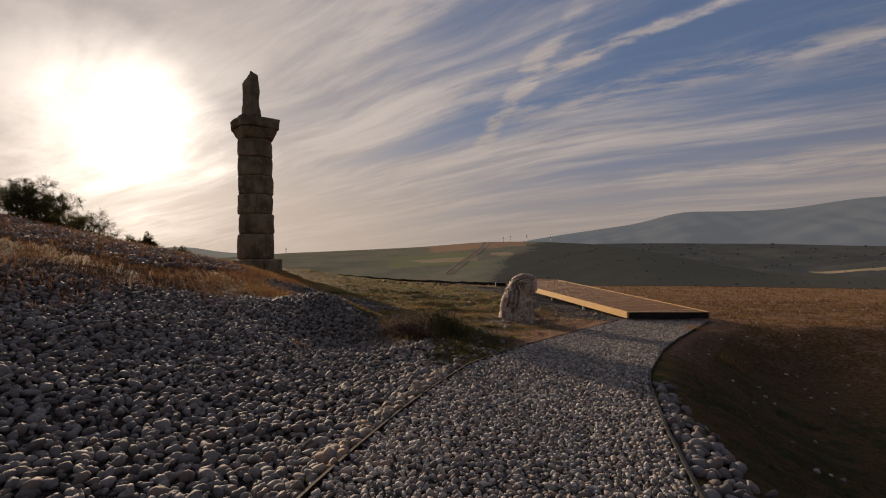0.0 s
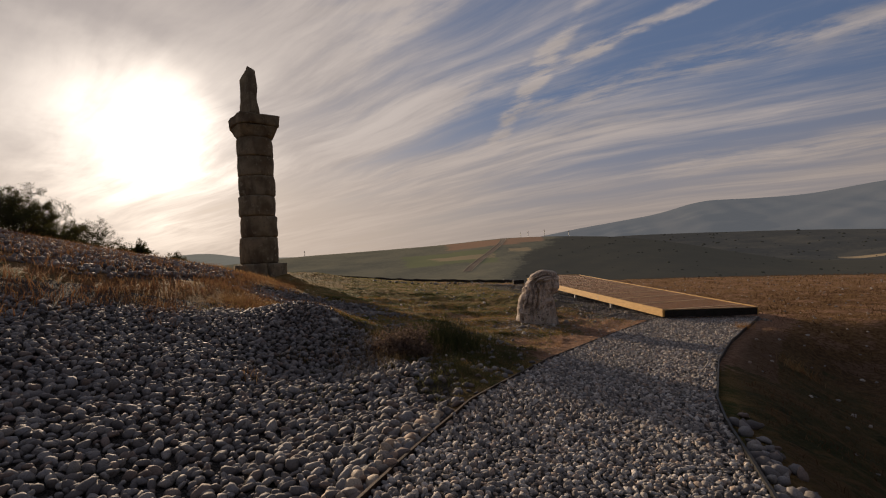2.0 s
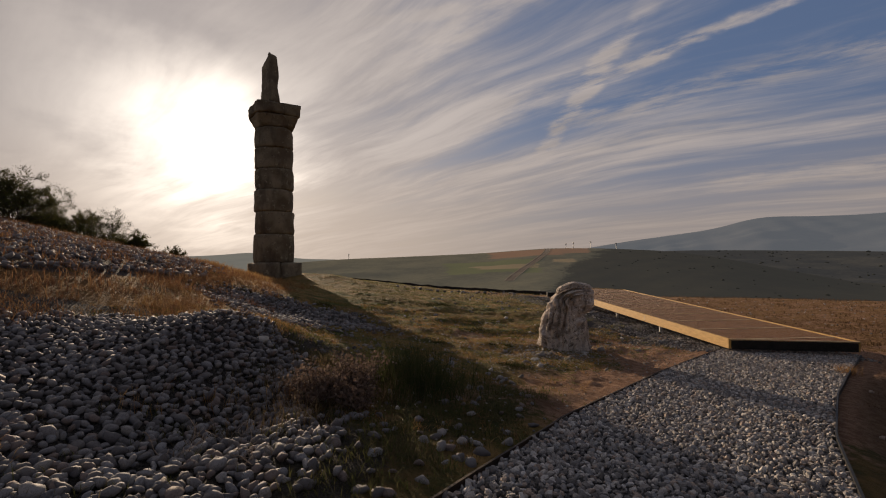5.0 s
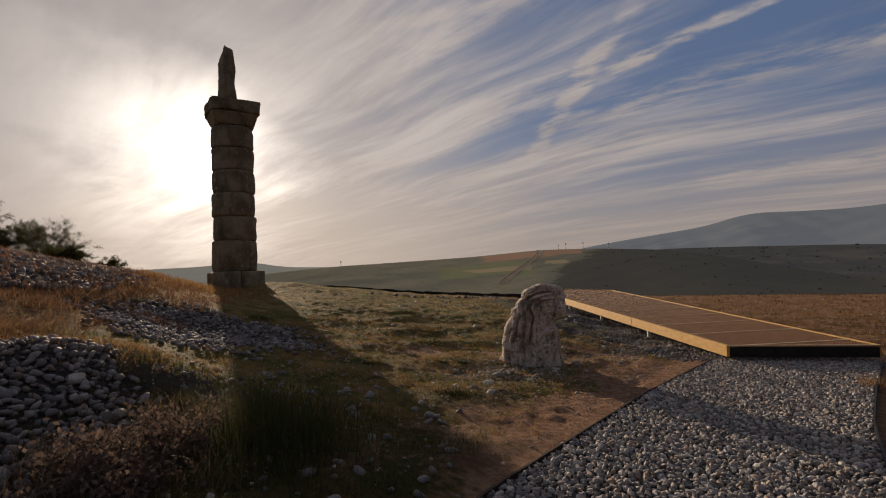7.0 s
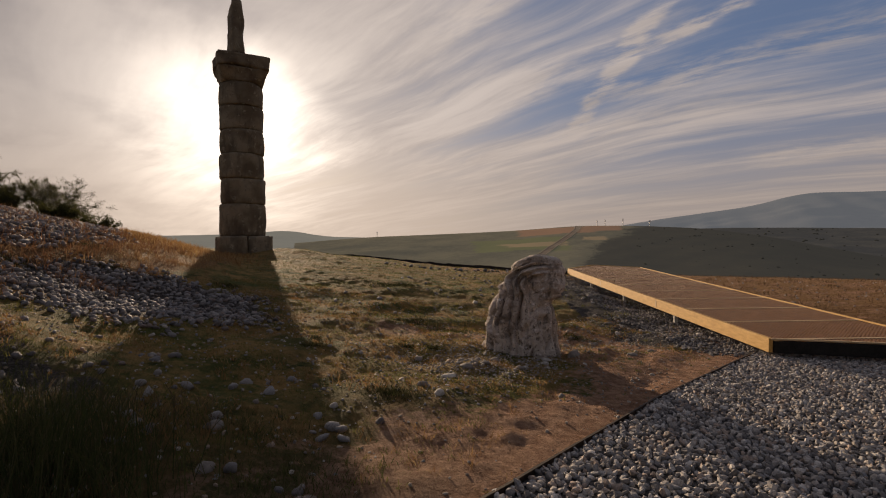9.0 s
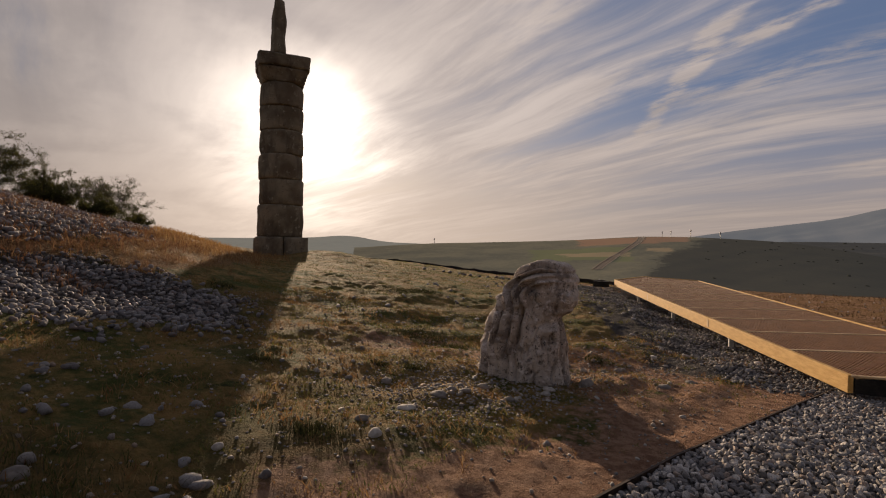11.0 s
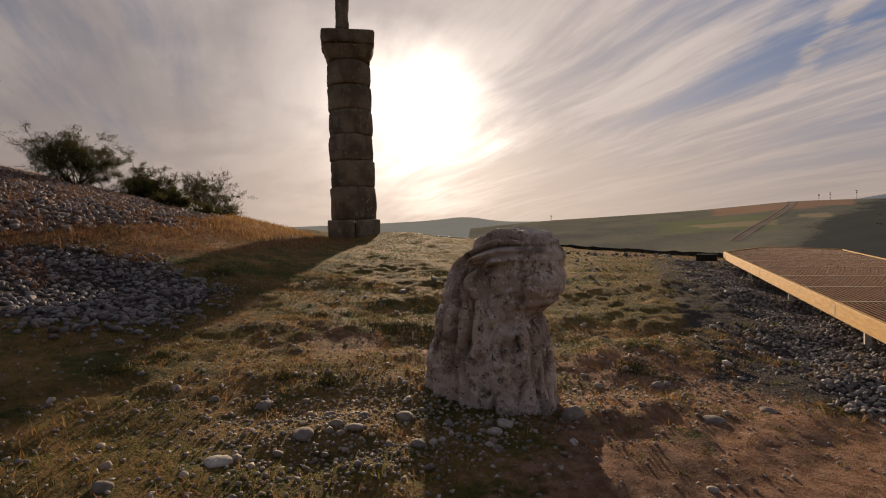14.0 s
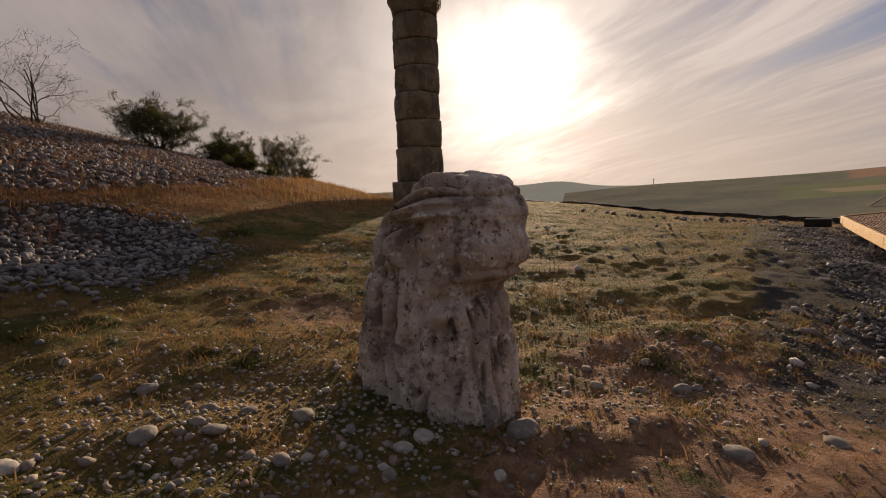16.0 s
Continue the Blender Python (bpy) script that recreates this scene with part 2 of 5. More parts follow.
def ground_material():
    m, n, bsdf, place = material("turf_and_soil", 0.9, 0.0, 0.05)
    soil = n.add("ShaderNodeAttribute", attribute_name="soil").outputs["Fac"]
    dry = n.add("ShaderNodeAttribute", attribute_name="dry").outputs["Fac"]
    stony = n.add("ShaderNodeAttribute", attribute_name="stony").outputs["Fac"]
    big, mid, fine, tiny = n.noise(place, 0.22, 4), n.noise(place, 1.3, 5, 0.6), n.noise(place, 9, 6, 0.65), n.noise(place, 60, 4, 0.7)
    turf = n.mix(n.step(n.math("ADD", n.math("MULTIPLY", mid, 0.6), n.math("MULTIPLY", fine, 0.4)), 0.40, 0.62), (0.078, 0.092, 0.027, 1), (0.33, 0.205, 0.078, 1))
    turf = n.mix(n.step(big, 0.4, 0.65), turf, n.mix(0.5, turf, (0.17, 0.095, 0.045, 1)))
    clover = n.noise(n.mapping(place, loc=(5, 3, 0)), 1.1, 5, 0.65)
    turf = n.mix(n.step(clover, 0.57, 0.66), turf, n.mix(n.step(fine, 0.4, 0.6), (0.035, 0.045, 0.015, 1), (0.09, 0.10, 0.03, 1)))
    straw = n.mix(n.step(fine, 0.35, 0.65), (0.15, 0.08, 0.038, 1), (0.32, 0.19, 0.085, 1))
    earth = n.mix(n.step(fine, 0.35, 0.65), (0.24, 0.128, 0.078, 1), (0.42, 0.255, 0.165, 1))
    grit = n.mix(n.step(tiny, 0.45, 0.6), (0.05, 0.045, 0.042, 1), (0.15, 0.135, 0.125, 1))
    edge = n.math("MULTIPLY", n.math("SUBTRACT", mid, 0.5), 1.3)
    wob = n.math("ADD", edge, n.math("MULTIPLY", n.math("SUBTRACT", fine, 0.5), 0.7))
    c = n.mix(n.step(n.math("ADD", dry, wob), 0.35, 0.65), turf, straw)
    c = n.mix(n.step(n.math("ADD", soil, wob), 0.38, 0.62), c, earth)
    c = n.mix(n.step(n.math("ADD", stony, wob), 0.4, 0.6), c, grit)
    # scrub tone: valley scrub, and path banks with their shade painted in
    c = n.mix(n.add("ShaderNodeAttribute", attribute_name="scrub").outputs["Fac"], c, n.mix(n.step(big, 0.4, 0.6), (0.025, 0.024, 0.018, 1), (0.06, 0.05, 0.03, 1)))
    n.plug(n.mix(n.math("MULTIPLY", n.step(tiny, 0.45, 0.7), 0.7), c, n.mix(0.4, c, (0.04, 0.03, 0.02, 1))), bsdf.inputs["Base Color"])
    bump(n, bsdf, n.math("ADD", n.math("MULTIPLY", fine, 0.9), n.math("MULTIPLY", tiny, 0.4)), 1.0, 0.12)
    return m


M_GROUND = ground_material()


# ---- building helpers ----
def part(name, bm, mat, parent=None, label=""):
    """Links a bmesh as one mesh object, under a parent if one is given."""
    me = bpy.data.meshes.new(name)
    bm.to_mesh(me)
    bm.free()
    me.materials.append(mat)
    ob = new(name, me)
    if parent:
        ob.parent = parent
    if label:
        ob["label"] = label
    return ob


def smooth(ob):
    ob.data.polygons.foreach_set("use_smooth", [True] * len(ob.data.polygons))
    return ob


def base(name, m, label, category, group="", kind=""):
    ob = new(name)
    ob.matrix_world = m
    return tagged(ob, label, category, group, kind)


def box(bm, size, centre=(0, 0, 0), bevel=0.0, segments=1, turn=None):
    """A box, bevelled, added to bm."""
    m = Matrix.Translation(centre) @ (turn or Matrix()) @ Matrix.Diagonal((*size, 1))
    made = bmesh.ops.create_cube(bm, size=1, matrix=m)["verts"]
    if bevel:
        edges = list({e for v in made for e in v.link_edges})
        bmesh.ops.bevel(bm, geom=edges, offset=bevel, segments=segments, affect="EDGES", profile=0.6)
    return bm


def beam(bm, a, b, wide, tall, bevel=0.006):
    """A bar from a to b."""
    a, b = Vector(a), Vector(b)
    m = Matrix.Translation((a + b) / 2) @ (b - a).to_track_quat("Y", "Z").to_matrix().to_4x4() @ Matrix.Diagonal((wide, (b - a).length, tall, 1))
    made = bmesh.ops.create_cube(bm, size=1, matrix=m)["verts"]
    if bevel:
        bmesh.ops.bevel(bm, geom=list({e for v in made for e in v.link_edges}), offset=bevel, segments=1, affect="EDGES")


def mesh_from(name, verts, faces, mat, attributes=None, parent=None, smooth_faces=True):
    """A mesh object out of number arrays; faces is an (n, k) array."""
    me = bpy.data.meshes.new(name)
    k = faces.shape[1]
    me.vertices.add(len(verts))
    me.vertices.foreach_set("co", np.asarray(verts, np.float32).ravel())
    me.loops.add(faces.size)
    me.loops.foreach_set("vertex_index", faces.astype(np.int32).ravel())
    me.polygons.add(len(faces))
    me.polygons.foreach_set("loop_start", np.arange(0, faces.size, k, dtype=np.int32))
    me.polygons.foreach_set("use_smooth", np.full(len(faces), smooth_faces))
    me.update(calc_edges=True)
    for key, values in (attributes or {}).items():
        me.attributes.new(key, "FLOAT", "POINT").data.foreach_set("value", np.asarray(values, np.float32))
    me.materials.append(mat)
    ob = new(name, me)
    if parent:
        ob.parent = parent
    return ob


def ease(a, b, x):
    t = np.clip((np.asarray(x, float) - a) / (b - a), 0, 1)
    return t * t * (3 - 2 * t)


def wave(x, y, size, seed):
    """Soft unevenness of the given wavelength, about -1 to 1."""
    k = 2 * math.pi / size
    s = np.random.RandomState(seed).uniform(0, 6.28, 12)
    total = 0
    for i in range(6):
        a = s[i]
        total = total + np.sin(k * (0.7 + 0.12 * i) * (x * math.cos(a) + y * math.sin(a)) + s[i + 6])
    return total / 3.2


# ---- the lie of the land ----
HILL = (-35.0, 10.0)
LEFT_Y, LEFT_X = [-4, 3.1, 4.6, 7.2, 10.6, 13.1, 14.8, 18.3], [-2.5, -0.85, -0.42, 0.34, 1.74, 3.10, 4.05, 6.45]
RIGHT_Y, RIGHT_X = [-4, 0, 3.5, 4.9, 7.0, 8.0, 9.8, 10.9, 13.3, 15.1, 17.7], [0.3, 0.95, 1.7, 2.1, 2.8, 3.2, 4.1, 4.65, 6.1, 7.35, 9.25]


def path_left(y):
    return np.interp(y, LEFT_Y, LEFT_X)


def path_right(y):
    return np.interp(y, RIGHT_Y, RIGHT_X)


def on_path(x, y):
    return (x > path_left(y)) & (x < path_right(y)) & (y < 18.2)


def height(x, y):
    """The ground's height."""
    x, y = np.asarray(x, float), np.asarray(y, float)
    r = np.hypot(x - HILL[0], y - HILL[1])
    z = np.interp(r, [0, 8, 14, 20, 24, 28, 30, 32, 33, 34, 35.5, 36.7, 39.4, 42, 46, 60, 90], [7.0, 6.4, 5.2, 3.6, 2.55, 1.62, 1.0, 0.42, 0.18, 0, -0.2, -0.38, -0.62, -0.75, -0.85, -1.1, -1.6])
    z = z + 0.33 * (1 - ease(0, 15, y)) * ease(-2, 0, x)
    z = z + 0.43 * np.exp(-(((x + 2.65) / 0.9) ** 2) - ((y - 11.2) / 1.7) ** 2)
    z = z - 0.25 * np.exp(-(((x + 4.2) / 1.6) ** 2) - ((y - 16.2) / 1.5) ** 2)
    z = z + ease(30, 34.5, r) * ease(18, 26, y) * (0.42 * (1 - 0.75 * ease(4.0, 5.6, x)) + 0.85 * np.exp(-(((x + 11) / 6.5) ** 2)) * ease(24, 32, y) * ease(60, 50, y))
    # the far terrace rises towards the hill behind the column, with a shallow dip before it
    z = z + np.interp(x, [-30, -18, -16, -13.5, -9, -6], [3.2, 1.45, 1.05, 0.5, 0.05, 0]) * ease(39, 47, y) * ease(75, 56, y)
    z = z - 0.26 * np.exp(-(((x + 10.5) / 4.2) ** 2) - ((y - 35.6) / 2.2) ** 2)
    # low hummocks in the worn turf
    z = z + 0.045 * np.clip(wave(x, y, 1.5, 14), 0, 1) ** 1.5 * ease(33.8, 35.5, r) * ease(13.5, 15, y) * ease(0.5, 1.2, path_left(y) - x)
    # the bank falls away beyond the path
    out = x - path_right(np.minimum(y, 17.7))
    z = z - 1.0 * ease(0.0, 3.0, out) * (1 - ease(13, 17.5, y)) + 0.75 * ease(4, 14, out) * (1 - ease(13, 17.5, y))
    rough = (1 - ease(-0.4, 0.0, np.minimum(x - path_left(y) + 0.2, path_right(y) - x + 0.2))) * (1 - ease(40, 80, np.hypot(x, y)))
    z = z + rough * (0.036 * wave(x, y, 2.3, 3) + 0.013 * wave(x, y, 0.8, 5) + 0.020 * wave(x, y, 0.42, 7) * np.clip(0.5 + wave(x, y, 3.1, 9), 0.15, 1) + 0.008 * wave(x, y, 0.21, 8)) * (0.3 + 0.7 * ease(31, 34, r))
    # beyond the plateau the land drops into the valley
    far = np.maximum(np.maximum((y - 50.5) / 26, (np.hypot(x - 8, (y - 6)) - 36) / 45), 0)
    return z - 45 * ease(0, 4, far) * np.maximum(ease(60, 25, -x), ease(46, 62, y))


def axis(lo, hi, step, reach):
    mid = np.arange(lo, hi + step / 2, step)
    out, s, v = [], step, 0.0
    while v < reach:
        s *= 1.10
        v += s
        out.append(v)
    out = np.array(out)
    return np.concatenate([lo - out[::-1], mid, hi + out])


def build_ground():
    xs, ys = axis(-8, 7, 0.065, 4300), axis(2, 23, 0.07, 4300)
    gx, gy = np.meshgrid(xs, ys)
    gz = height(gx, gy)
    w, h = len(xs), len(ys)
    i = np.arange(w * h).reshape(h, w)
    faces = np.stack([i[:-1, :-1], i[:-1, 1:], i[1:, 1:], i[1:, :-1]], -1).reshape(-1, 4)
    x, y = gx.ravel(), gy.ravel()
    r = np.hypot(x - HILL[0], y - HILL[1])
    soil = ease(2.6, 0.4, path_left(y) - x) * ease(9, 12, y) * ease(24, 17, y) * (x < path_right(y) + 1)
    soil = np.maximum(soil, 0.42 * ease(42.5, 44.5, r) * ease(9, 15, y))
    soil = np.maximum(soil, 0.62 * ease(1.0, 0.5, np.hypot((x - 3.9) / 1.9, (y - 17.6) / 3.4)))
    soil = np.maximum(soil, 0.5 * ease(1.0, 0.4, np.hypot((x - 0.6) / 2.2, (y - 17.6) / 1.3)))
    soil = soil * (1 - 0.85 * np.exp(-(((x - 2.1) / 0.9) ** 2) - ((y - 15.1) / 1.1) ** 2))
    dry = ease(31.8, 30.6, r) * ease(9, 11, y) * 0.7 + 0.75 * ease(42.5, 45, r) + ease(27, 24, r) + 0.4 * ease(0, 0.6, x - path_right(np.minimum(y, 17.7)))
    stony = np.maximum(np.maximum(ease(34.9, 34.0, r) * ease(8, 10, y) + ease(35.6, 34.8, r) * ease(10, 8, y), ease(7.5, 6, y) * (x < path_left(y))) * ease(13.2, 11.6, y + 0.8 * np.maximum(0, 31.5 - r)), 0.9 * ease(2.2, 1.5, np.hypot((x + 4.0) / 1.1, y - 16.1)))
    stony = np.maximum(stony, 0.8 * ease(0.6, -0.6, r - 29.0 + 0.3 * np.maximum(0, y - 18)) * ease(11, 13, y))
    stony = np.maximum(stony, 0.8 * ease(1.6, 0.6, np.abs(x - 4.9 + 0.18 * (y - 20)) ) * ease(17, 19, y) * ease(40, 34, y))
    # scrub: far valley, plus both banks, dark herb soil and painted shade
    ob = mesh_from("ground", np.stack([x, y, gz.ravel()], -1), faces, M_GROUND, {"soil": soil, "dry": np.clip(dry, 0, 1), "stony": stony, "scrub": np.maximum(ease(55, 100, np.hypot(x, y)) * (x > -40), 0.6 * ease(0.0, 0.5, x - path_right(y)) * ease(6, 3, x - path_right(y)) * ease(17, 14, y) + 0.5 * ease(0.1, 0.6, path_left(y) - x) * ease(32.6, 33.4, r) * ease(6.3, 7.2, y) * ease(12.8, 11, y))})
    tagged(ob, "uneven ground of thin turf, dry grass and reddish soil", "ground", kind="structure")


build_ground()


def strip(name, left, right, ys, lift, mat, label, category):
    n = 24
    f = np.linspace(0, 1, n)
    gy = np.repeat(ys[:, None], n, 1)
    gx = left(gy) * (1 - f) + right(gy) * f
    gz = height(gx, gy) + lift
    i = np.arange(gx.size).reshape(gx.shape)
    faces = np.stack([i[:-1, :-1], i[:-1, 1:], i[1:, 1:], i[1:, :-1]], -1).reshape(-1, 4)
    return tagged(mesh_from(name, np.stack([gx, gy, gz], -1).reshape(-1, 3), faces, mat), label, category, kind="structure")


path_bed = strip("path", path_left, path_right, np.arange(-4, 18.3, 0.15), 0.015, M_BED, "curving footpath of loose grey gravel", "path")

# ---- the column ----
COLUMN = (-11.67, 31.67)


def ring_block(bm, radius, low, high, sides=64, bulge=0.008, seed=0):
    """A worn drum with rounded arrises."""
    rs = random.Random(seed)
    levels = [(0, -0.06), (0.03, -0.022), (0.08, -0.004), (0.2, 0.003), (0.35, bulge), (0.5, bulge), (0.7, bulge), (0.84, 0.003), (0.93, -0.004), (0.975, -0.022), (1, -0.06)]
    rings = []
    ph = [rs.uniform(0, 6.28) for _ in range(4)]
    for f, d in levels:
        ring = []
        for k in range(sides):
            a = 2 * math.pi * k / sides
            wear = 0.018 * math.sin(3 * a + ph[0]) + 0.014 * math.sin(7 * a + ph[1] + 5 * f) + 0.012 * noise.noise((5 * math.cos(a), 5 * math.sin(a), seed * 3 + 3 * f))
            chip = 0.11 * max(0, noise.noise((3.1 * math.cos(a), 3.1 * math.sin(a), seed * 5 + (0 if f < 0.5 else 9))) - 0.12) * max(0, abs(f - 0.5) * 2 - 0.6) / 0.4
            q = radius + d + wear - chip + 0.07 * min(0, noise.noise((2.2 * math.cos(a), 2.2 * math.sin(a), seed * 7 + 2.6 * f)))
            ring.append(bm.verts.new((q * math.cos(a), q * math.sin(a), low + (high - low) * f)))
        rings.append(ring)
    for a, b in zip(rings, rings[1:]):
        for k in range(sides):
            bm.faces.new((a[k], a[(k + 1) % sides], b[(k + 1) % sides], b[k]))
    bm.faces.new(rings[-1])
    bm.faces.new(rings[0][::-1])


def rough_block(bm, size, centre, cuts=5, wear=0.03, seed=0, taper=1.0, slant=0.0, round_by=0.06):
    """A weathered stone block; taper widens its foot, slant tilts its top."""
    bmesh.ops.create_cube(bm, size=1)
    bmesh.ops.subdivide_edges(bm, edges=bm.edges[:], cuts=cuts, use_grid_fill=True)
    for v in bm.verts:
        p = Vector(v.co)
        edge = sorted([abs(c) * 2 for c in p])
        pull = round_by * max(0, (edge[1] - 0.75) / 0.25) * max(0, edge[2] - 0.9) * 10
        q = Vector((p.x * size[0], p.y * size[1], p.z * size[2]))
        q -= q.normalized() * pull
        f = p.z + 0.5
        q.x *= taper + (1 - taper) * f
        q.y *= taper + (1 - taper) * f
        q.z += slant * p.x * f
        q += noise.noise_vector(q * 1.3 + Vector((seed * 9.1, 0, 0))) * wear * 1.4 + noise.noise_vector(q * 5 + Vector((0, seed * 3.3, 0))) * wear * 0.6
        v.co = q + Vector(centre)


def build_column():
    thing = base("stone_column", pose(*COLUMN, 0.71, 0, 0, 40) @ Matrix.Scale(1.015, 4), "tall weathered limestone column of stacked drums with carved slab on top", "column")
    for k, (x, wide) in enumerate(((-0.57, 1.22), (0.62, 1.14))):
        bm = bmesh.new()
        rough_block(bm, (wide, 2.42, 1.06 - 0.04 * k), (x, 0, 0.53), 6, 0.025, k)
        smooth(part("plinth_block", bm, M_STONE, thing))
    tops = [1.05, 2.58, 3.80, 4.98, 6.13, 7.27, 8.36]
    for k, (a, b) in enumerate(zip(tops, tops[1:])):
        bm = bmesh.new()
        ring_block(bm, 1.03 + (0.04 if k == 0 else 0) - 0.004 * k, a + 0.004, b, seed=k + 1)
        ob = smooth(part("drum", bm, M_STONE, thing))
        ob.location = (0.04 * math.sin(k * 2.4), 0.04 * math.cos(k * 1.7), 0)
        ob.rotation_euler.z = k * 1.1
    # the capital flares from the round shaft into a square slab
    bm = bmesh.new()
    sides, rings = 56, []
    for f in (0, 0.04, 0.15, 0.3, 0.45, 0.6, 0.75, 0.88, 0.97, 1.0):
        power, ring = 2 + 5 * f, []
        for k in range(sides):
            a = 2 * math.pi * k / sides
            c, d = math.cos(a), math.sin(a)
            q = (0.985 + 0.16 * f ** 1.8 - (0.05 if f in (0, 1.0) else 0)) * (abs(c) ** power + abs(d) ** power) ** (-1 / power)
            q += 0.05 * noise.noise((2.5 * c, 2.5 * d, 3 * f)) + 0.02 * noise.noise((7 * c, 7 * d, 6 * f))
            ring.append(bm.verts.new((q * c, q * d, 8.365 + 0.63 * f)))
        rings.append(ring)
    for a, b in zip(rings, rings[1:]):
        for k in range(sides):
            bm.faces.new((a[k], a[(k + 1) % sides], b[(k + 1) % sides], b[k]))
    bm.faces.new(rings[-1])
    bm.faces.new(rings[0][::-1])
    smooth(part("capital", bm, M_STONE, thing, "flared weathered capital"))
    bm = bmesh.new()
    rough_block(bm, (2.44, 2.44, 0.66), (0, 0, 9.325), 10, 0.05, 21, taper=0.97, round_by=0.12)
    smooth(part("abacus", bm, M_STONE, thing))
    # a slab on edge, worn to a slanting point, with the stump of a carved figure on its broad side
    bm = bmesh.new()
    rough_block(bm, (0.46, 1.5, 2.75), (-0.12, 0.05, 10.92), 12, 0.05, 31, taper=1.30, round_by=0.12)
    for v in bm.verts:
        up = max(0, (v.co.z - 9.6) / 2.7)
        v.co.z -= (v.co.y * 0.30 + 0.5 * (v.co.x + 0.12)) * up
        v.co.y += 0.10 * up
        v.co.x += 0.07 * math.exp(-((v.co.z - 11.3) / 0.5) ** 2) * (v.co.x > -0.12)
    slab = smooth(part("carved_slab", bm, M_STONE, thing, "weathered relief slab standing on edge"))
    slab.location = (-0.12, -0.05, 0)

build_column()

# ---- the raised walkway ----
DECK_START, DECK_END = Vector((6.45, 17.85, -0.42)), Vector((4.1, 30.3, 0.14))
AHEAD = (DECK_END - DECK_START).normalized()
ASIDE = Vector((AHEAD.y, -AHEAD.x, 0)).normalized()
PANEL, DECK_CORNER, DECK_TIP = 1.5, 13.2, (1.55, 14.9)
DECK_LONG = 13.4


def deck_side(v):
    """How far the walkway reaches to the side: it widens a little on the way."""
    return 2.70 + 0.034 * v


def deck_near(u):
    return -0.26 * u  # the near end is cut on the slant


def deck_far(u):
    """The far end comes to a blunt point."""
    if u < DECK_TIP[0]:
        return DECK_CORNER + (DECK_TIP[1] - DECK_CORNER) * u / DECK_TIP[0]
    return DECK_TIP[1] - (DECK_TIP[1] - DECK_LONG) * (u - DECK_TIP[0]) / (deck_side(DECK_LONG) - DECK_TIP[0])


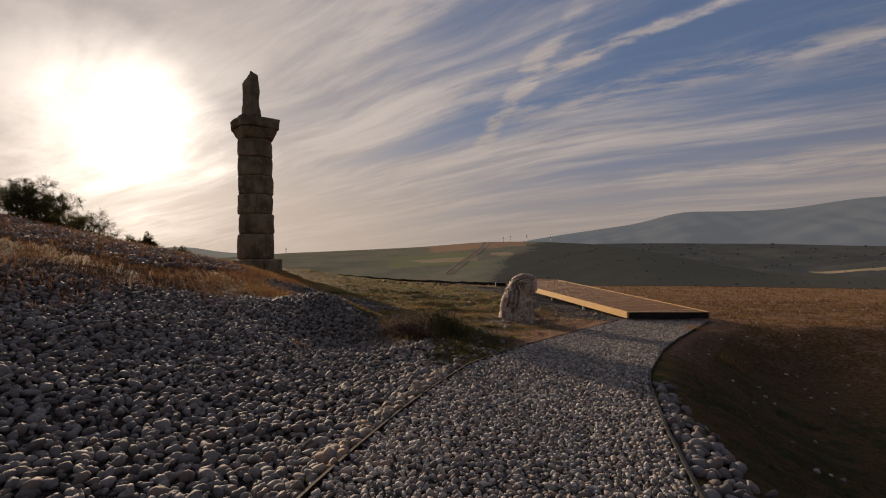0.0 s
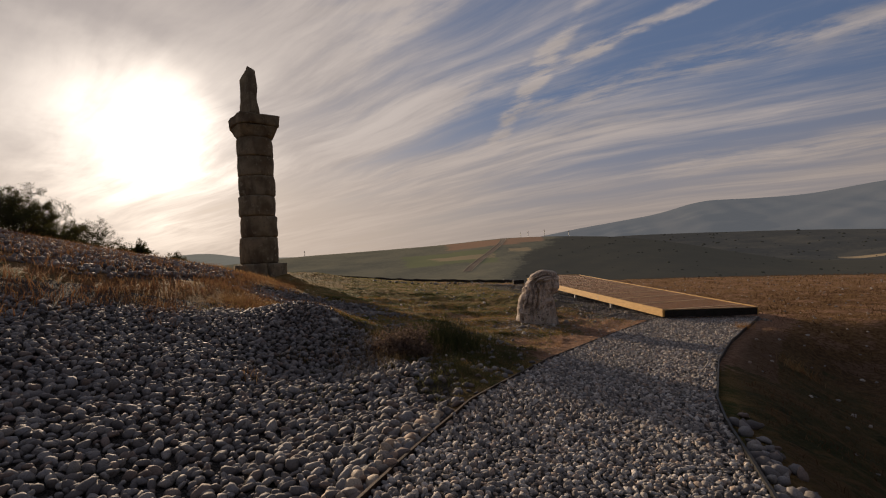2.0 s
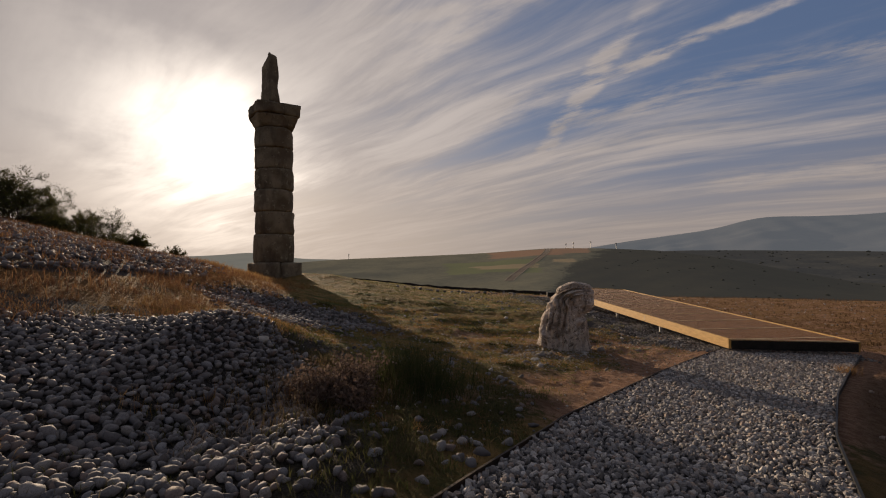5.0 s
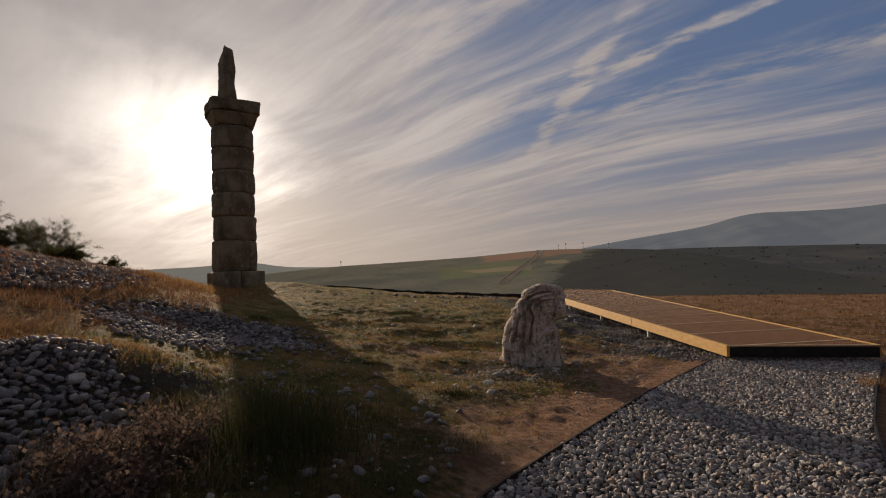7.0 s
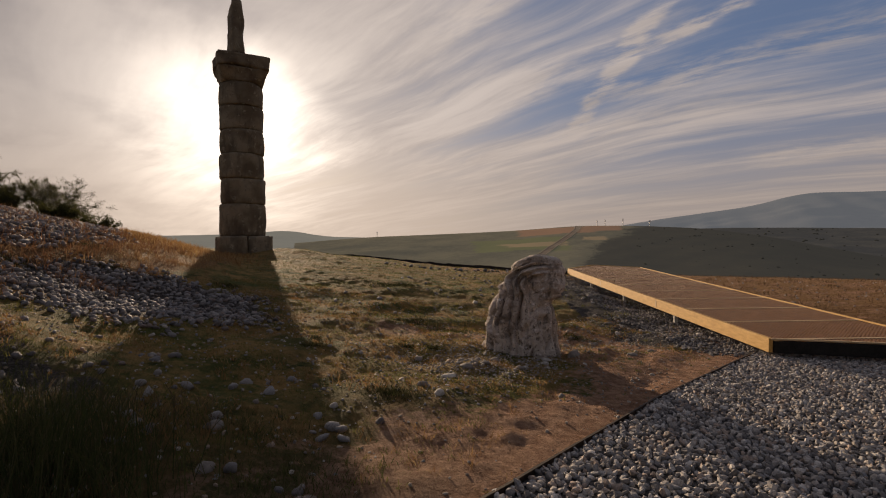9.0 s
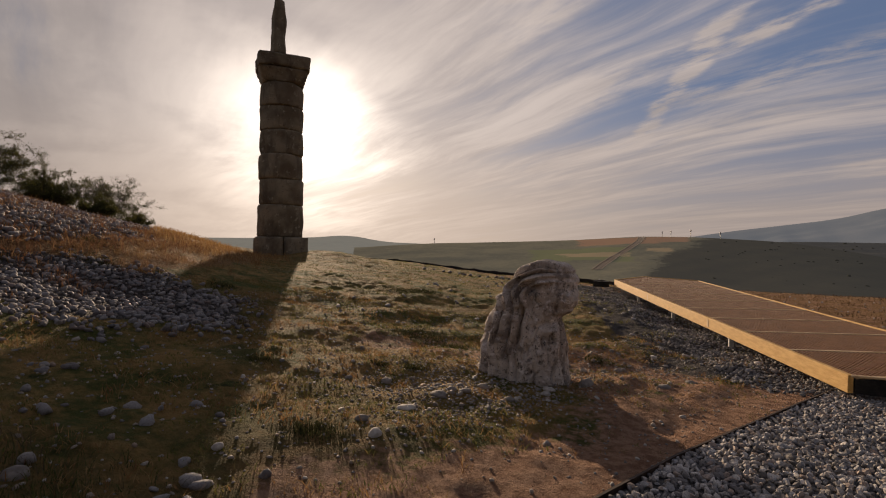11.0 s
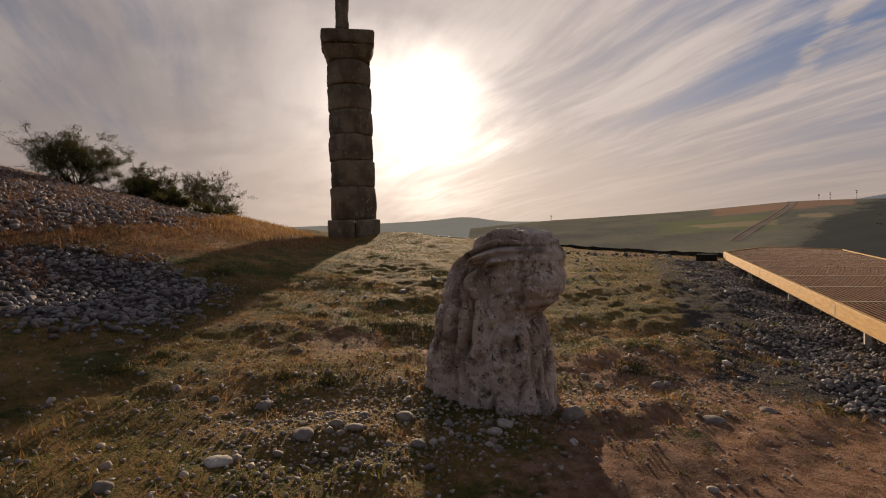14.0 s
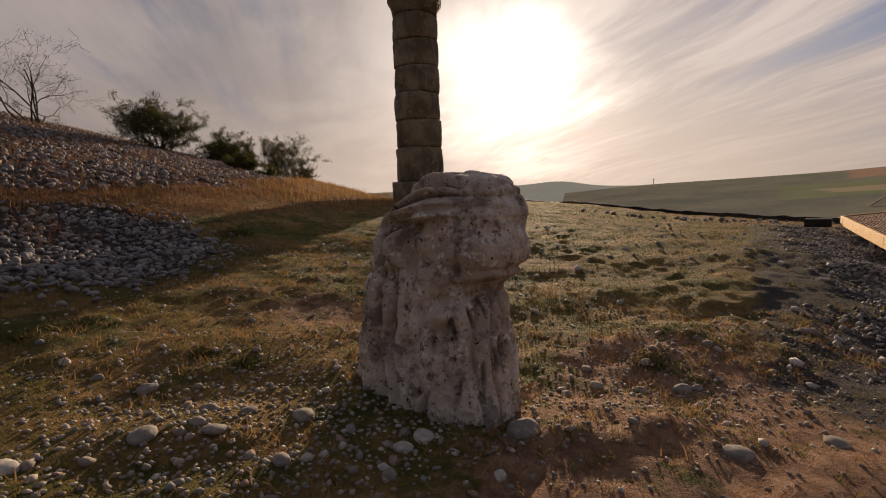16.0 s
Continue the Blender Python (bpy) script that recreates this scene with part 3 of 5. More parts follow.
def build_deck():
    thing = base("raised_walkway", pose(0, 0, 0), "low raised walkway of brown grating panels with pale timber edge beams", "walkway")

    def at(u, v, z=0.0):
        return DECK_START + AHEAD * v + ASIDE * u + Vector((0, 0, z))

    skew = deck_near(deck_side(-0.7))
    for right in (False, True):
        cuts = [skew if right else 0.0, 4.4, 8.8, DECK_LONG if right else DECK_CORNER]
        for p, q in zip(cuts, cuts[1:]):
            bm = bmesh.new()
            beam(bm, at(deck_side(p) if right else 0, p, -0.12), at(deck_side(q) if right else 0, q - 0.006, -0.12), 0.045 if right else 0.07, 0.24)
            edge = part("edge_beam", bm, M_WOOD, thing)
            bm = bmesh.new()
            u = deck_side(q) + 0.037 if right else -0.037
            box(bm, (0.006, 0.09, 0.16), tuple(at(u, q - 0.3 if q > 12 else q, -0.12)), 0.002, turn=AHEAD.to_track_quat("Y", "Z").to_matrix().to_4x4())
            part("joint_plate", bm, M_STRIP, edge)
    for p, q in (((0, DECK_CORNER), DECK_TIP), (DECK_TIP, (deck_side(DECK_LONG), DECK_LONG))):
        bm = bmesh.new()
        beam(bm, at(*p, -0.12), at(*q, -0.12), 0.07, 0.24)
        part("end_beam", bm, M_WOOD, thing)
    bm = bmesh.new()
    beam(bm, at(0.04, 0.0, -0.14), at(deck_side(skew) - 0.04, skew, -0.14), 0.05, 0.2)
    part("front_beam", bm, M_BLACK, thing, "black front beam")
    bm = bmesh.new()
    beam(bm, at(0.0, 0.0, -0.012), at(deck_side(skew), skew, -0.012), 0.05, 0.03)
    part("nosing", bm, M_STRIP, thing)
    bm = bmesh.new()
    box(bm, (0.6, 0.35, 0.22), tuple(at(-0.45, DECK_CORNER + 0.4, -0.22)), 0.01)
    part("step_box", bm, M_BLACK, thing, "black box beside the walkway's end")
    v0, pitch = skew, 0.066
    while v0 < DECK_TIP[1] - 0.1:
        v1 = min(v0 + PANEL, DECK_TIP[1]) if v0 >= 0 else 0.0
        bm = bmesh.new()
        for i in range(int(3.1 / pitch) + 1):
            u = 0.05 + pitch * i
            lo, hi = max(v0, deck_near(u)) + 0.02, min(v1, deck_far(u)) - 0.02
            if hi > lo and u < deck_side(v0) - 0.04:
                beam(bm, at(u, lo, -0.03), at(u, hi, -0.03), 0.016, 0.03, 0)
        for j in range(int((v1 - v0) / pitch)):
            v = v0 + 0.03 + pitch * j
            lo = 0.05 if v > 0 else 0.05 - v / 0.26
            hi = deck_side(v) - 0.04
            if v > DECK_CORNER:
                lo = 0.05 + DECK_TIP[0] * (v - DECK_CORNER) / (DECK_TIP[1] - DECK_CORNER)
            if v > DECK_LONG:
                hi = DECK_TIP[0] + (deck_side(DECK_LONG) - DECK_TIP[0]) * (DECK_TIP[1] - v) / (DECK_TIP[1] - DECK_LONG)
            if hi > lo + 0.05:
                beam(bm, at(lo, v, -0.032), at(hi, v, -0.032), 0.018, 0.026, 0)
        part("grating_panel", bm, M_GRATE, thing)
        if v1 < DECK_CORNER:
            bm = bmesh.new()
            beam(bm, at(0.045, v1, -0.029), at(deck_side(v1) - 0.045, v1, -0.029), 0.065, 0.036, 0.004)
            part("joint_strip", bm, M_STRIP, thing)
            bm = bmesh.new()
            beam(bm, at(0.05, v1, -0.13), at(deck_side(v1) - 0.05, v1, -0.13), 0.05, 0.16, 0.004)
            part("joist", bm, M_BLACK, thing, "dark joist under the grating")
        v0 = v1
    for right in (False, True):
        for v in (3.5, 6.8, 10.1):
            p = at(deck_side(v) - 0.07 if right else 0.05, v)
            g = float(height(p.x, p.y)) - 0.05
            bm = bmesh.new()
            box(bm, (0.08, 0.08, p.z - 0.2 - g), (p.x, p.y, (p.z - 0.2 + g) / 2), 0.006)
            post = part("post", bm, M_GALV, thing, "pale galvanised post")
            bm = bmesh.new()
            box(bm, (0.13, 0.13, 0.012), (p.x, p.y, p.z - 0.246), 0.003)
            part("head_plate", bm, M_GALV, post)


build_deck()


# ---- the lion ----
def lichen_stone():
    m, n, bsdf, place = material("pitted_marble", 0.95, 0.0, 0.1)
    big, mid, fine = n.noise(place, 2.2, 5, 0.6), n.noise(n.mapping(place, scale=(1, 1, 0.6)), 12, 7, 0.7), n.noise(n.mapping(place, scale=(1, 1, 0.55)), 34, 5, 0.7)
    c = n.mix(n.step(big, 0.35, 0.65), (0.41, 0.335, 0.275, 1), (0.64, 0.56, 0.49, 1))
    c = n.mix(n.step(mid, 0.54, 0.66), c, (0.23, 0.19, 0.155, 1))
    c = n.mix(n.step(n.math("ADD", n.math("MULTIPLY", fine, 0.6), n.math("MULTIPLY", mid, 0.4)), 0.585, 0.61), c, (0.05, 0.043, 0.04, 1))
    pale = n.noise(n.mapping(place, loc=(4, 2, 1)), 11, 6, 0.7)
    c = n.mix(n.step(pale, 0.57, 0.61), c, (0.70, 0.63, 0.58, 1))
    blot = n.noise(n.mapping(place, loc=(1, 7, 3)), 5.5, 6, 0.65)
    c = n.mix(n.math("MULTIPLY", n.step(blot, 0.53, 0.60), 0.62), c, (0.12, 0.095, 0.08, 1))
    speck = n.noise(n.mapping(place, loc=(8, 2, 5)), 48, 3, 0.6)
    c = n.mix(n.step(speck, 0.635, 0.67), c, (0.035, 0.03, 0.028, 1))
    n.plug(c, bsdf.inputs["Base Color"])
    bump(n, bsdf, n.math("ADD", n.math("MULTIPLY", mid, 0.7), n.math("MULTIPLY", fine, 0.5)), 0.8, 0.03)
    return m


M_LION = lichen_stone()
LION_PLACE = pose(1.72, 16.67, -0.60, 0, 0, 1)


def build_lion():
    rows, cols = 220, 300
    z = np.linspace(0, 1, rows)
    tall = 1.60
    lv = [0, 0.04, 0.10, 0.20, 0.38, 0.48, 0.53, 0.575, 0.61, 0.68, 0.76, 0.84, 0.90, 0.95, 0.98, 1.0]
    back = np.interp(z, lv, [0.12, 0.04, 0.04, 0.09, 0.16, 0.21, 0.24, 0.265, 0.29, 0.34, 0.40, 0.485, 0.575, 0.67, 0.77, 0.94])
    front = np.interp(z, lv, [1.20, 1.28, 1.26, 1.23, 1.20, 1.17, 1.15, 1.18, 1.28, 1.33, 1.34, 1.32, 1.31, 1.29, 1.24, 1.08])
    half = np.interp(z, lv, [0.36, 0.42, 0.45, 0.46, 0.47, 0.46, 0.46, 0.46, 0.46, 0.46, 0.455, 0.44, 0.40, 0.345, 0.27, 0.04])
    half = half * 0.80
    a = np.linspace(0, 2 * math.pi, cols, endpoint=False)
    A, Z = np.meshgrid(a, z)
    cx, hx, hy = ((back + front) / 2)[:, None], ((front - back) / 2)[:, None], half[:, None]
    p = 3.0
    rad = (np.abs(np.cos(A)) ** p + np.abs(np.sin(A)) ** p) ** (-1 / p)
    X, Y, H = cx + hx * rad * np.cos(A), hy * rad * np.sin(A), Z * tall
    # the head narrows to the muzzle, the chest a little less
    Y = Y * (1 - (0.04 + 0.24 * ease(0.8, 1.0, H)) * np.clip((X - 0.7) / 0.6, 0, 1) ** 1.5)
    flank = np.clip((np.abs(Y) / half[:, None] - 0.25) / 0.4, 0, 1)  # 0 along the middle of chest and face
    fore = np.clip((X - 0.75) / 0.3, 0, 1)
    gap = lambda u0, h0, du, dh: np.exp(-(((X - u0) / du) ** 2) - ((H - h0) / dh) ** 2)
    # the mane: locks drawn in arcs round the face, falling almost straight down the flank and back
    rho = np.hypot((1.02 - X) / (0.72 + 0.12 * np.maximum(0, 1.16 - H)), np.maximum(H - 1.16, 0) / 0.46)
    rho = np.where(X > 1.02, np.maximum(H - 1.16, 0) / 0.46, rho)
    sway = 0.030 * np.sin(7.5 * H + 3 * X + np.sin(A)) + 0.014 * np.sin(17 * H + 5 * X)
    ph = (rho + sway) / 0.165 * math.pi
    groove = (1 - np.abs(np.sin(ph))) ** 0.85
    mane = np.clip((rho - 0.34) / 0.06, 0, 1) * np.clip((1.24 - rho) / 0.15, 0, 1) * (0.12 + 0.88 * np.clip((1.12 - X) / 0.2, 0, 1)) * (0.42 + 0.58 * np.clip((H - 0.45) / 0.35, 0, 1)) * np.clip(H / 0.12, 0, 1)
    vary = 0.75 + 0.4 * np.sin(4.1 * H + 2.1 * np.floor(ph / math.pi))
    d = mane * (0.055 - 0.150 * groove * vary) + mane * 0.008 * np.sin(ph * 4 + 6 * H)
    # brow, eye hollow, ear tuft, cheek, muzzle, the open mouth and the jaw
    d += flank * 1.4 * (0.050 * gap(0.84, 1.37, 0.13, 0.045) - 0.085 * gap(0.80, 1.275, 0.065, 0.045) + 0.055 * gap(0.70, 1.14, 0.045, 0.11) - 0.045 * gap(0.62, 1.20, 0.025, 0.14))
    d += flank * (0.045 * gap(0.88, 1.16, 0.06, 0.07) - 0.06 * gap(0.79, 1.06, 0.04, 0.10) + 0.030 * gap(0.83, 1.265, 0.022, 0.020))
    d += 0.035 * gap(1.18, 1.14, 0.18, 0.13) - 0.02 * flank * gap(1.10, 0.925, 0.11, 0.035) - 0.03 * gap(1.30, 1.02, 0.10, 0.016)
    d += -0.075 * gap(0.98, 0.83, 0.07, 0.045) + 0.04 * gap(1.02, 0.745, 0.09, 0.05) - 0.03 * gap(1.2, 0.86, 0.15, 0.05)
    d += 0.03 * (1 - flank) * fore * np.exp(-(((H - 1.38) / 0.05) ** 2)) - 0.035 * fore * np.exp(-(((np.abs(Y) - 0.20) / 0.06) ** 2) - ((H - 1.25) / 0.05) ** 2)
    # chest: long folds, broken by deep weathered slits
    low = np.clip((0.86 - H) / 0.08, 0, 1) * np.clip(H / 0.1, 0, 1) * np.clip((X - 0.62) / 0.25, 0, 1)
    turn = np.abs(np.arctan2(np.sin(A), np.cos(A)))
    d += low * (-0.045) * (1 - np.abs(np.sin(turn * 9 + 2.2 * H + 0.6 * np.sin(9 * H)))) ** 2
    slit = np.clip(np.sin(turn * 21 + 2.5 * np.sin(5 * H + A) + 1.2) - 0.72, 0, 1) / 0.28 * np.clip(np.sin(16 * H + 6 * turn + 2 * np.sin(A)) - 0.05, 0, 1)
    d += -0.085 * slit * low
    # the haunch stands off from the forelegs, the foot spreads at the tail
    d += -0.05 * flank * gap(0.20, 0.22, 0.035, 0.22) + 0.03 * gap(0.05, 0.10, 0.12, 0.14)
    pts = np.stack([X, Y, H], -1).reshape(-1, 3)

    def wear(q):
        v = Vector(q)
        pit = max(0, noise.noise(Vector((v.x * 15, v.y * 15, v.z * 7))) - 0.30)
        hole = max(0, noise.noise(v * 31) - 0.38)
        return noise.noise(v * 3.1) * 0.026 + noise.noise(v * 8.5) * 0.017 + noise.noise(v * 21) * 0.010 - 0.10 * pit - 0.07 * hole

    d += np.array([wear(q) for q in pts]).reshape(X.shape)
    nx, ny = np.cos(A) * hy, np.sin(A) * hx
    ln = np.maximum(np.hypot(nx, ny), 1e-6)
    top = np.clip((Z - 0.9) / 0.1, 0, 1)
    X, Y, H = X + d * nx / ln * (1 - 0.6 * top), Y + d * ny / ln * (1 - 0.6 * top), H + d * top
    i = np.arange(rows * cols).reshape(rows, cols)
    j = np.roll(i, -1, 1)
    faces = np.stack([i[:-1], j[:-1], j[1:], i[1:]], -1).reshape(-1, 4)
    k = np.arange(1, cols // 2 - 1)
    caps = np.stack([i[-1][k], i[-1][k + 1], i[-1][cols - k - 1], i[-1][cols - k]], -1)
    ob = mesh_from("lion_statue", np.stack([X, Y, H], -1).reshape(-1, 3), np.vstack([faces, caps]), M_LION)
    ob.matrix_world = LION_PLACE
    tagged(ob, "weathered seated stone lion with grooved mane, pitted and lichen-spotted", "statue")

build_lion()


# ---- steel edging ----
def edging(name, points, tall, thick, mat, label, lift=0.0):
    """A thin upright strip along a line on the ground."""
    bm = bmesh.new()
    rows = []
    for k, (x, y) in enumerate(points):
        a, b = Vector(points[max(k - 1, 0)]), Vector(points[min(k + 1, len(points) - 1)])
        t = (b - a).normalized()
        s = Vector((t.y, -t.x)) * thick / 2
        z = float(height(x, y)) + lift + 0.008 * noise.noise((x * 1.7, y * 1.7, 0))
        rows.append([bm.verts.new((x + i * s.x, y + i * s.y, z + h)) for i, h in ((-1, -0.15), (1, -0.15), (1, tall), (-1, tall))])
    for p, q in zip(rows, rows[1:]):
        for k in range(4):
            bm.faces.new((p[k], p[(k + 1) % 4], q[(k + 1) % 4], q[k]))
    bm.faces.new(rows[0][::-1])
    bm.faces.new(rows[-1])
    bmesh.ops.recalc_face_normals(bm, faces=bm.faces)
    return tagged(part(name, bm, mat), label, "edging")


edging("path_edging", [(float(path_left(y)) - 0.01, y) for y in np.arange(-4, 18.31, 0.3)], 0.055, 0.022, M_EDGE, "thin rusty steel edging along the gravel path")
edging("path_edging", [(float(path_right(y)) + 0.01, y) for y in np.arange(-4, 17.61, 0.3)], 0.075, 0.022, M_BLACK, "dark steel edging along the curved side of the path")
RIM_X, RIM_Y = [-20, -15, -11, -7, -2.5, 1.2, 3.4, 4.4], [47.5, 48, 48, 47, 45, 41.2, 39, 37.6]
rim = [(x, float(np.interp(x, RIM_X, RIM_Y))) for x in np.arange(-20, 4.41, 0.4)]
edging("terrace_edging", rim, 0.20, 0.06, M_BLACK, "low black edging round the far side of the terrace")


# ---- stones ----
def templates(level, count, flat, seed):
    """Worn pebble shapes as number arrays."""
    out = []
    rs = np.random.RandomState(seed)
    for k in range(count):
        bm = bmesh.new()
        bmesh.ops.create_icosphere(bm, subdivisions=level, radius=1)
        off = Vector(rs.uniform(-9, 9, 3))
        for v in bm.verts:
            v.co *= 1 + 0.55 * noise.noise(v.co * 0.9 + off) + 0.24 * noise.noise(v.co * 2.3 + off)
        bm.verts.index_update()
        v = np.array([q.co[:] for q in bm.verts]) * (1, rs.uniform(0.58, 0.9), flat * rs.uniform(0.7, 1.25))
        f = np.array([[q.index for q in face.verts] for face in bm.faces])
        bm.free()
        out.append((v, f))
    return out


def turns(n, tilt, rs):
    """n turn matrices: any way round, tilted a little."""
    a, b, c = rs.uniform(0, 2 * np.pi, n), rs.normal(0, tilt, n), rs.normal(0, tilt, n)
    ca, sa, cb, sb, cc, sc = np.cos(a), np.sin(a), np.cos(b), np.sin(b), np.cos(c), np.sin(c)
    o, i = np.zeros(n), np.ones(n)
    z = np.stack([ca, -sa, o, sa, ca, o, o, o, i], -1).reshape(n, 3, 3)
    x = np.stack([i, o, o, o, cb, -sb, o, sb, cb], -1).reshape(n, 3, 3)
    y = np.stack([cc, o, sc, o, i, o, -sc, o, cc], -1).reshape(n, 3, 3)
    return x @ y @ z


def scatter(name, shapes, pts, sizes, tilt, mat, seed, parent=None, rounded=True):
    """Many stones joined into one mesh."""
    rs = np.random.RandomState(seed)
    pick = rs.randint(0, len(shapes), len(pts))
    verts, faces, start = [], [], 0
    for k, (v, f) in enumerate(shapes):
        sel = np.where(pick == k)[0]
        if not len(sel):
            continue
        r = turns(len(sel), tilt, rs)
        w = np.einsum("nij,vj->nvi", r, v) * sizes[sel][:, None, None] + pts[sel][:, None, :]
        verts.append(w.reshape(-1, 3))
        faces.append((f[None] + start + (np.arange(len(sel)) * len(v))[:, None, None]).reshape(-1, 3))
        start += len(sel) * len(v)
    return mesh_from(name, np.vstack(verts), np.vstack(faces), mat, parent=parent, smooth_faces=rounded)


def spots(x0, x1, y0, y1, step, keep, rs, jitter=0.5):
    """Uneven spots on the ground, step apart, kept with the chance keep(x, y)."""
    gx, gy = np.meshgrid(np.arange(x0, x1, step), np.arange(y0, y1, step * 0.87))
    gx = gx + (np.arange(gx.shape[0]) % 2)[:, None] * step / 2
    gx, gy = (gx + rs.uniform(-jitter, jitter, gx.shape) * step).ravel(), (gy + rs.uniform(-jitter, jitter, gy.shape) * step).ravel()
    ok = rs.uniform(0, 1, gx.shape) < keep(gx, gy)
    return gx[ok], gy[ok]


def clumpy(x, y, s):
    """Patches: 1 inside a clump, 0 between clumps."""
    return ease(-0.25, 0.5, wave(x, y, 1.5, s) + 0.5 * wave(x, y, 0.55, s + 1))


def hill_r(x, y):
    return np.hypot(x - HILL[0], y - HILL[1])


def mound(x, y):
    toe = np.interp(y, [5.5, 7, 8.5, 10, 11.3, 12.5], [35.4, 35.0, 34.65, 34.1, 33.3, 32.6]) + 0.22 * wave(x, y, 1.9, 21)
    low = np.maximum(ease(0.25, -0.25, hill_r(x, y) - toe), ease(7.4, 6.2, y + 0.4 * wave(x, y, 1.3, 20)) * (x < path_left(y)))
    return low * ease(0.5, -0.5, y - (11.8 + 0.4 * wave(x, y, 1.7, 22) - 1.15 * np.maximum(0, 31.9 - hill_r(x, y))))


def gully(x, y):
    return ease(1.3, 0.7, np.hypot((x + 3.8 + 0.2 * wave(x, y, 2, 23)) / 2.1, (y - 16.1 + 0.15 * (x + 4)) / 1.95))


def upper(x, y):
    return ease(0.5, -0.5, hill_r(x, y) - 29.2 + 0.3 * np.maximum(0, y - 18) + 0.4 * wave(x, y, 3, 24)) * ease(10.5, 12.5, y + 0.4 * np.maximum(0, 31.5 - hill_r(x, y)))


def beside_deck(x, y):
    u = x - (DECK_START.x + (y - DECK_START.y) * AHEAD.x / AHEAD.y)
    return ease(-1.5, -0.7, u + 0.3 * wave(x, y, 1.6, 25)) * ease(2.9, 2.6, u) * ease(17.4, 18.3, y + 0.2 * u) * ease(36, 33, y)


rs = np.random.RandomState(5)
M_DECKSTONE = pebble_material("dark_gravel", [(0.20, 0.185, 0.17), (0.15, 0.14, 0.13), (0.26, 0.24, 0.22), (0.13, 0.12, 0.115), (0.30, 0.28, 0.26)])
FINE, COARSE = templates(2, 10, 0.62, 1), templates(1, 12, 0.62, 2)
CHIPS = templates(1, 14, 0.55, 6)
FLAT_FINE, FLAT_COARSE = templates(2, 12, 0.55, 3), templates(1, 12, 0.55, 4)


def lay(name, shapes, x, y, sizes, mat, seed, sink=0.25, tilt=0.35, lift=0.0, parent=None):
    z = height(x, y) + lift + sizes * (0.5 - sink)
    return scatter(name, shapes, np.stack([x, y, z], -1), sizes, tilt, mat, seed, parent, shapes is not CHIPS)


def single_pieces(name, parent, shapes, x, y, sizes, mat, seed, sink, tilt, lift=0.0):
    """Stones as objects of their own that share a few meshes."""
    rs = np.random.RandomState(seed)
    meshes = []
    for v, f in shapes[:6]:
        me = bpy.data.meshes.new(name)
        me.from_pydata(v.tolist(), [], f.tolist())
        me.polygons.foreach_set("use_smooth", [True] * len(me.polygons))
        me.materials.append(mat)
        meshes.append(me)
    z = height(x, y) + lift + sizes * (0.5 - sink)
    for k in range(len(x)):
        ob = new(name, meshes[k % len(meshes)])
        ob.parent = parent
        ob.matrix_basis = pose(x[k], y[k], z[k], *np.degrees(rs.normal(0, tilt, 2)), rs.uniform(0, 360)) @ Matrix.Scale(sizes[k], 4)


def first_in(x, y, x0, x1, y0, y1, count=290):
    """Marks the stones of one stretch that are built singly."""
    sel = np.zeros(len(x), bool)
    sel[np.where((x > x0) & (x < x1) & (y > y0) & (y < y1))[0][:count]] = True
    return sel


inside = lambda x, y: on_path(x, y) * 1.0
x, y = spots(-3.2, 3.2, -3.0, 6.0, 0.044, inside, rs)
s = rs.uniform(0.014, 0.036, len(x))
one = first_in(x, y, -0.2, 0.9, 3.2, 4.2)
single_pieces("pebble", path_bed, FINE, x[one], y[one], s[one], M_PATH, 101, 0.25, 0.5, 0.02)
ob = lay("path_gravel", FINE, x[~one], y[~one], s[~one], M_PATH, 1, lift=0.02, tilt=0.5)
tagged(ob, "loose rounded grey gravel covering the path", "gravel", kind="stuff")
x, y = spots(-1, 9.4, 6.0, 18.2, 0.052, inside, rs)
ob = lay("path_gravel", CHIPS, x, y, rs.uniform(0.019, 0.044, len(x)), M_PATH, 2, lift=0.02, tilt=0.7)
tagged(ob, "loose rounded grey gravel covering the path", "gravel", kind="stuff")
x, y = spots(-8, 0.4, -2.4, 12.6, 0.077, lambda x, y: mound(x, np.maximum(y, 0.5)) * (1 - 0.55 * ease(30.6, 29.0, hill_r(x, y)) * ease(4, 6.5, y)) * (~on_path(x + 0.06, y)), rs)
s = rs.uniform(0.028, 0.060, len(x)) * np.where(rs.uniform(0, 1, len(x)) < 0.06, 1.35, 1)
one = first_in(x, y, -2.9, -1.3, 3.6, 5.4)
near = (y < 8.5) & ~one
for m, shapes, q in ((near, FLAT_FINE, 3), ((y >= 8.5), FLAT_COARSE, 4)):
    ob = lay("cobble_mound", shapes, x[m], y[m], s[m], M_MOUND, q, sink=0.1, tilt=0.5)
    tagged(ob, "heap of rounded grey cobbles on the mound's slope", "cobbles", kind="stuff")
    if q == 3:
        single_pieces("cobble", ob, FLAT_FINE, x[one], y[one], s[one], M_MOUND, 102, 0.1, 0.5)
x, y = spots(-16, -8, 0, 16, 0.15, lambda x, y: 0.45 * mound(x, y) * (0.4 + 0.9 * clumpy(x, y, 75)), rs)
tagged(lay("cobble_mound", FLAT_COARSE, x, y, rs.uniform(0.045, 0.10, len(x)), M_MOUND, 5, sink=0.1, tilt=0.5), "rounded cobbles on the upper slope of the mound", "cobbles", kind="stuff")
x, y = spots(-8.6, -1, 13.8, 18.5, 0.088, lambda x, y: gully(x, y) * (0.55 + 0.45 * clumpy(x, y, 71)), rs)
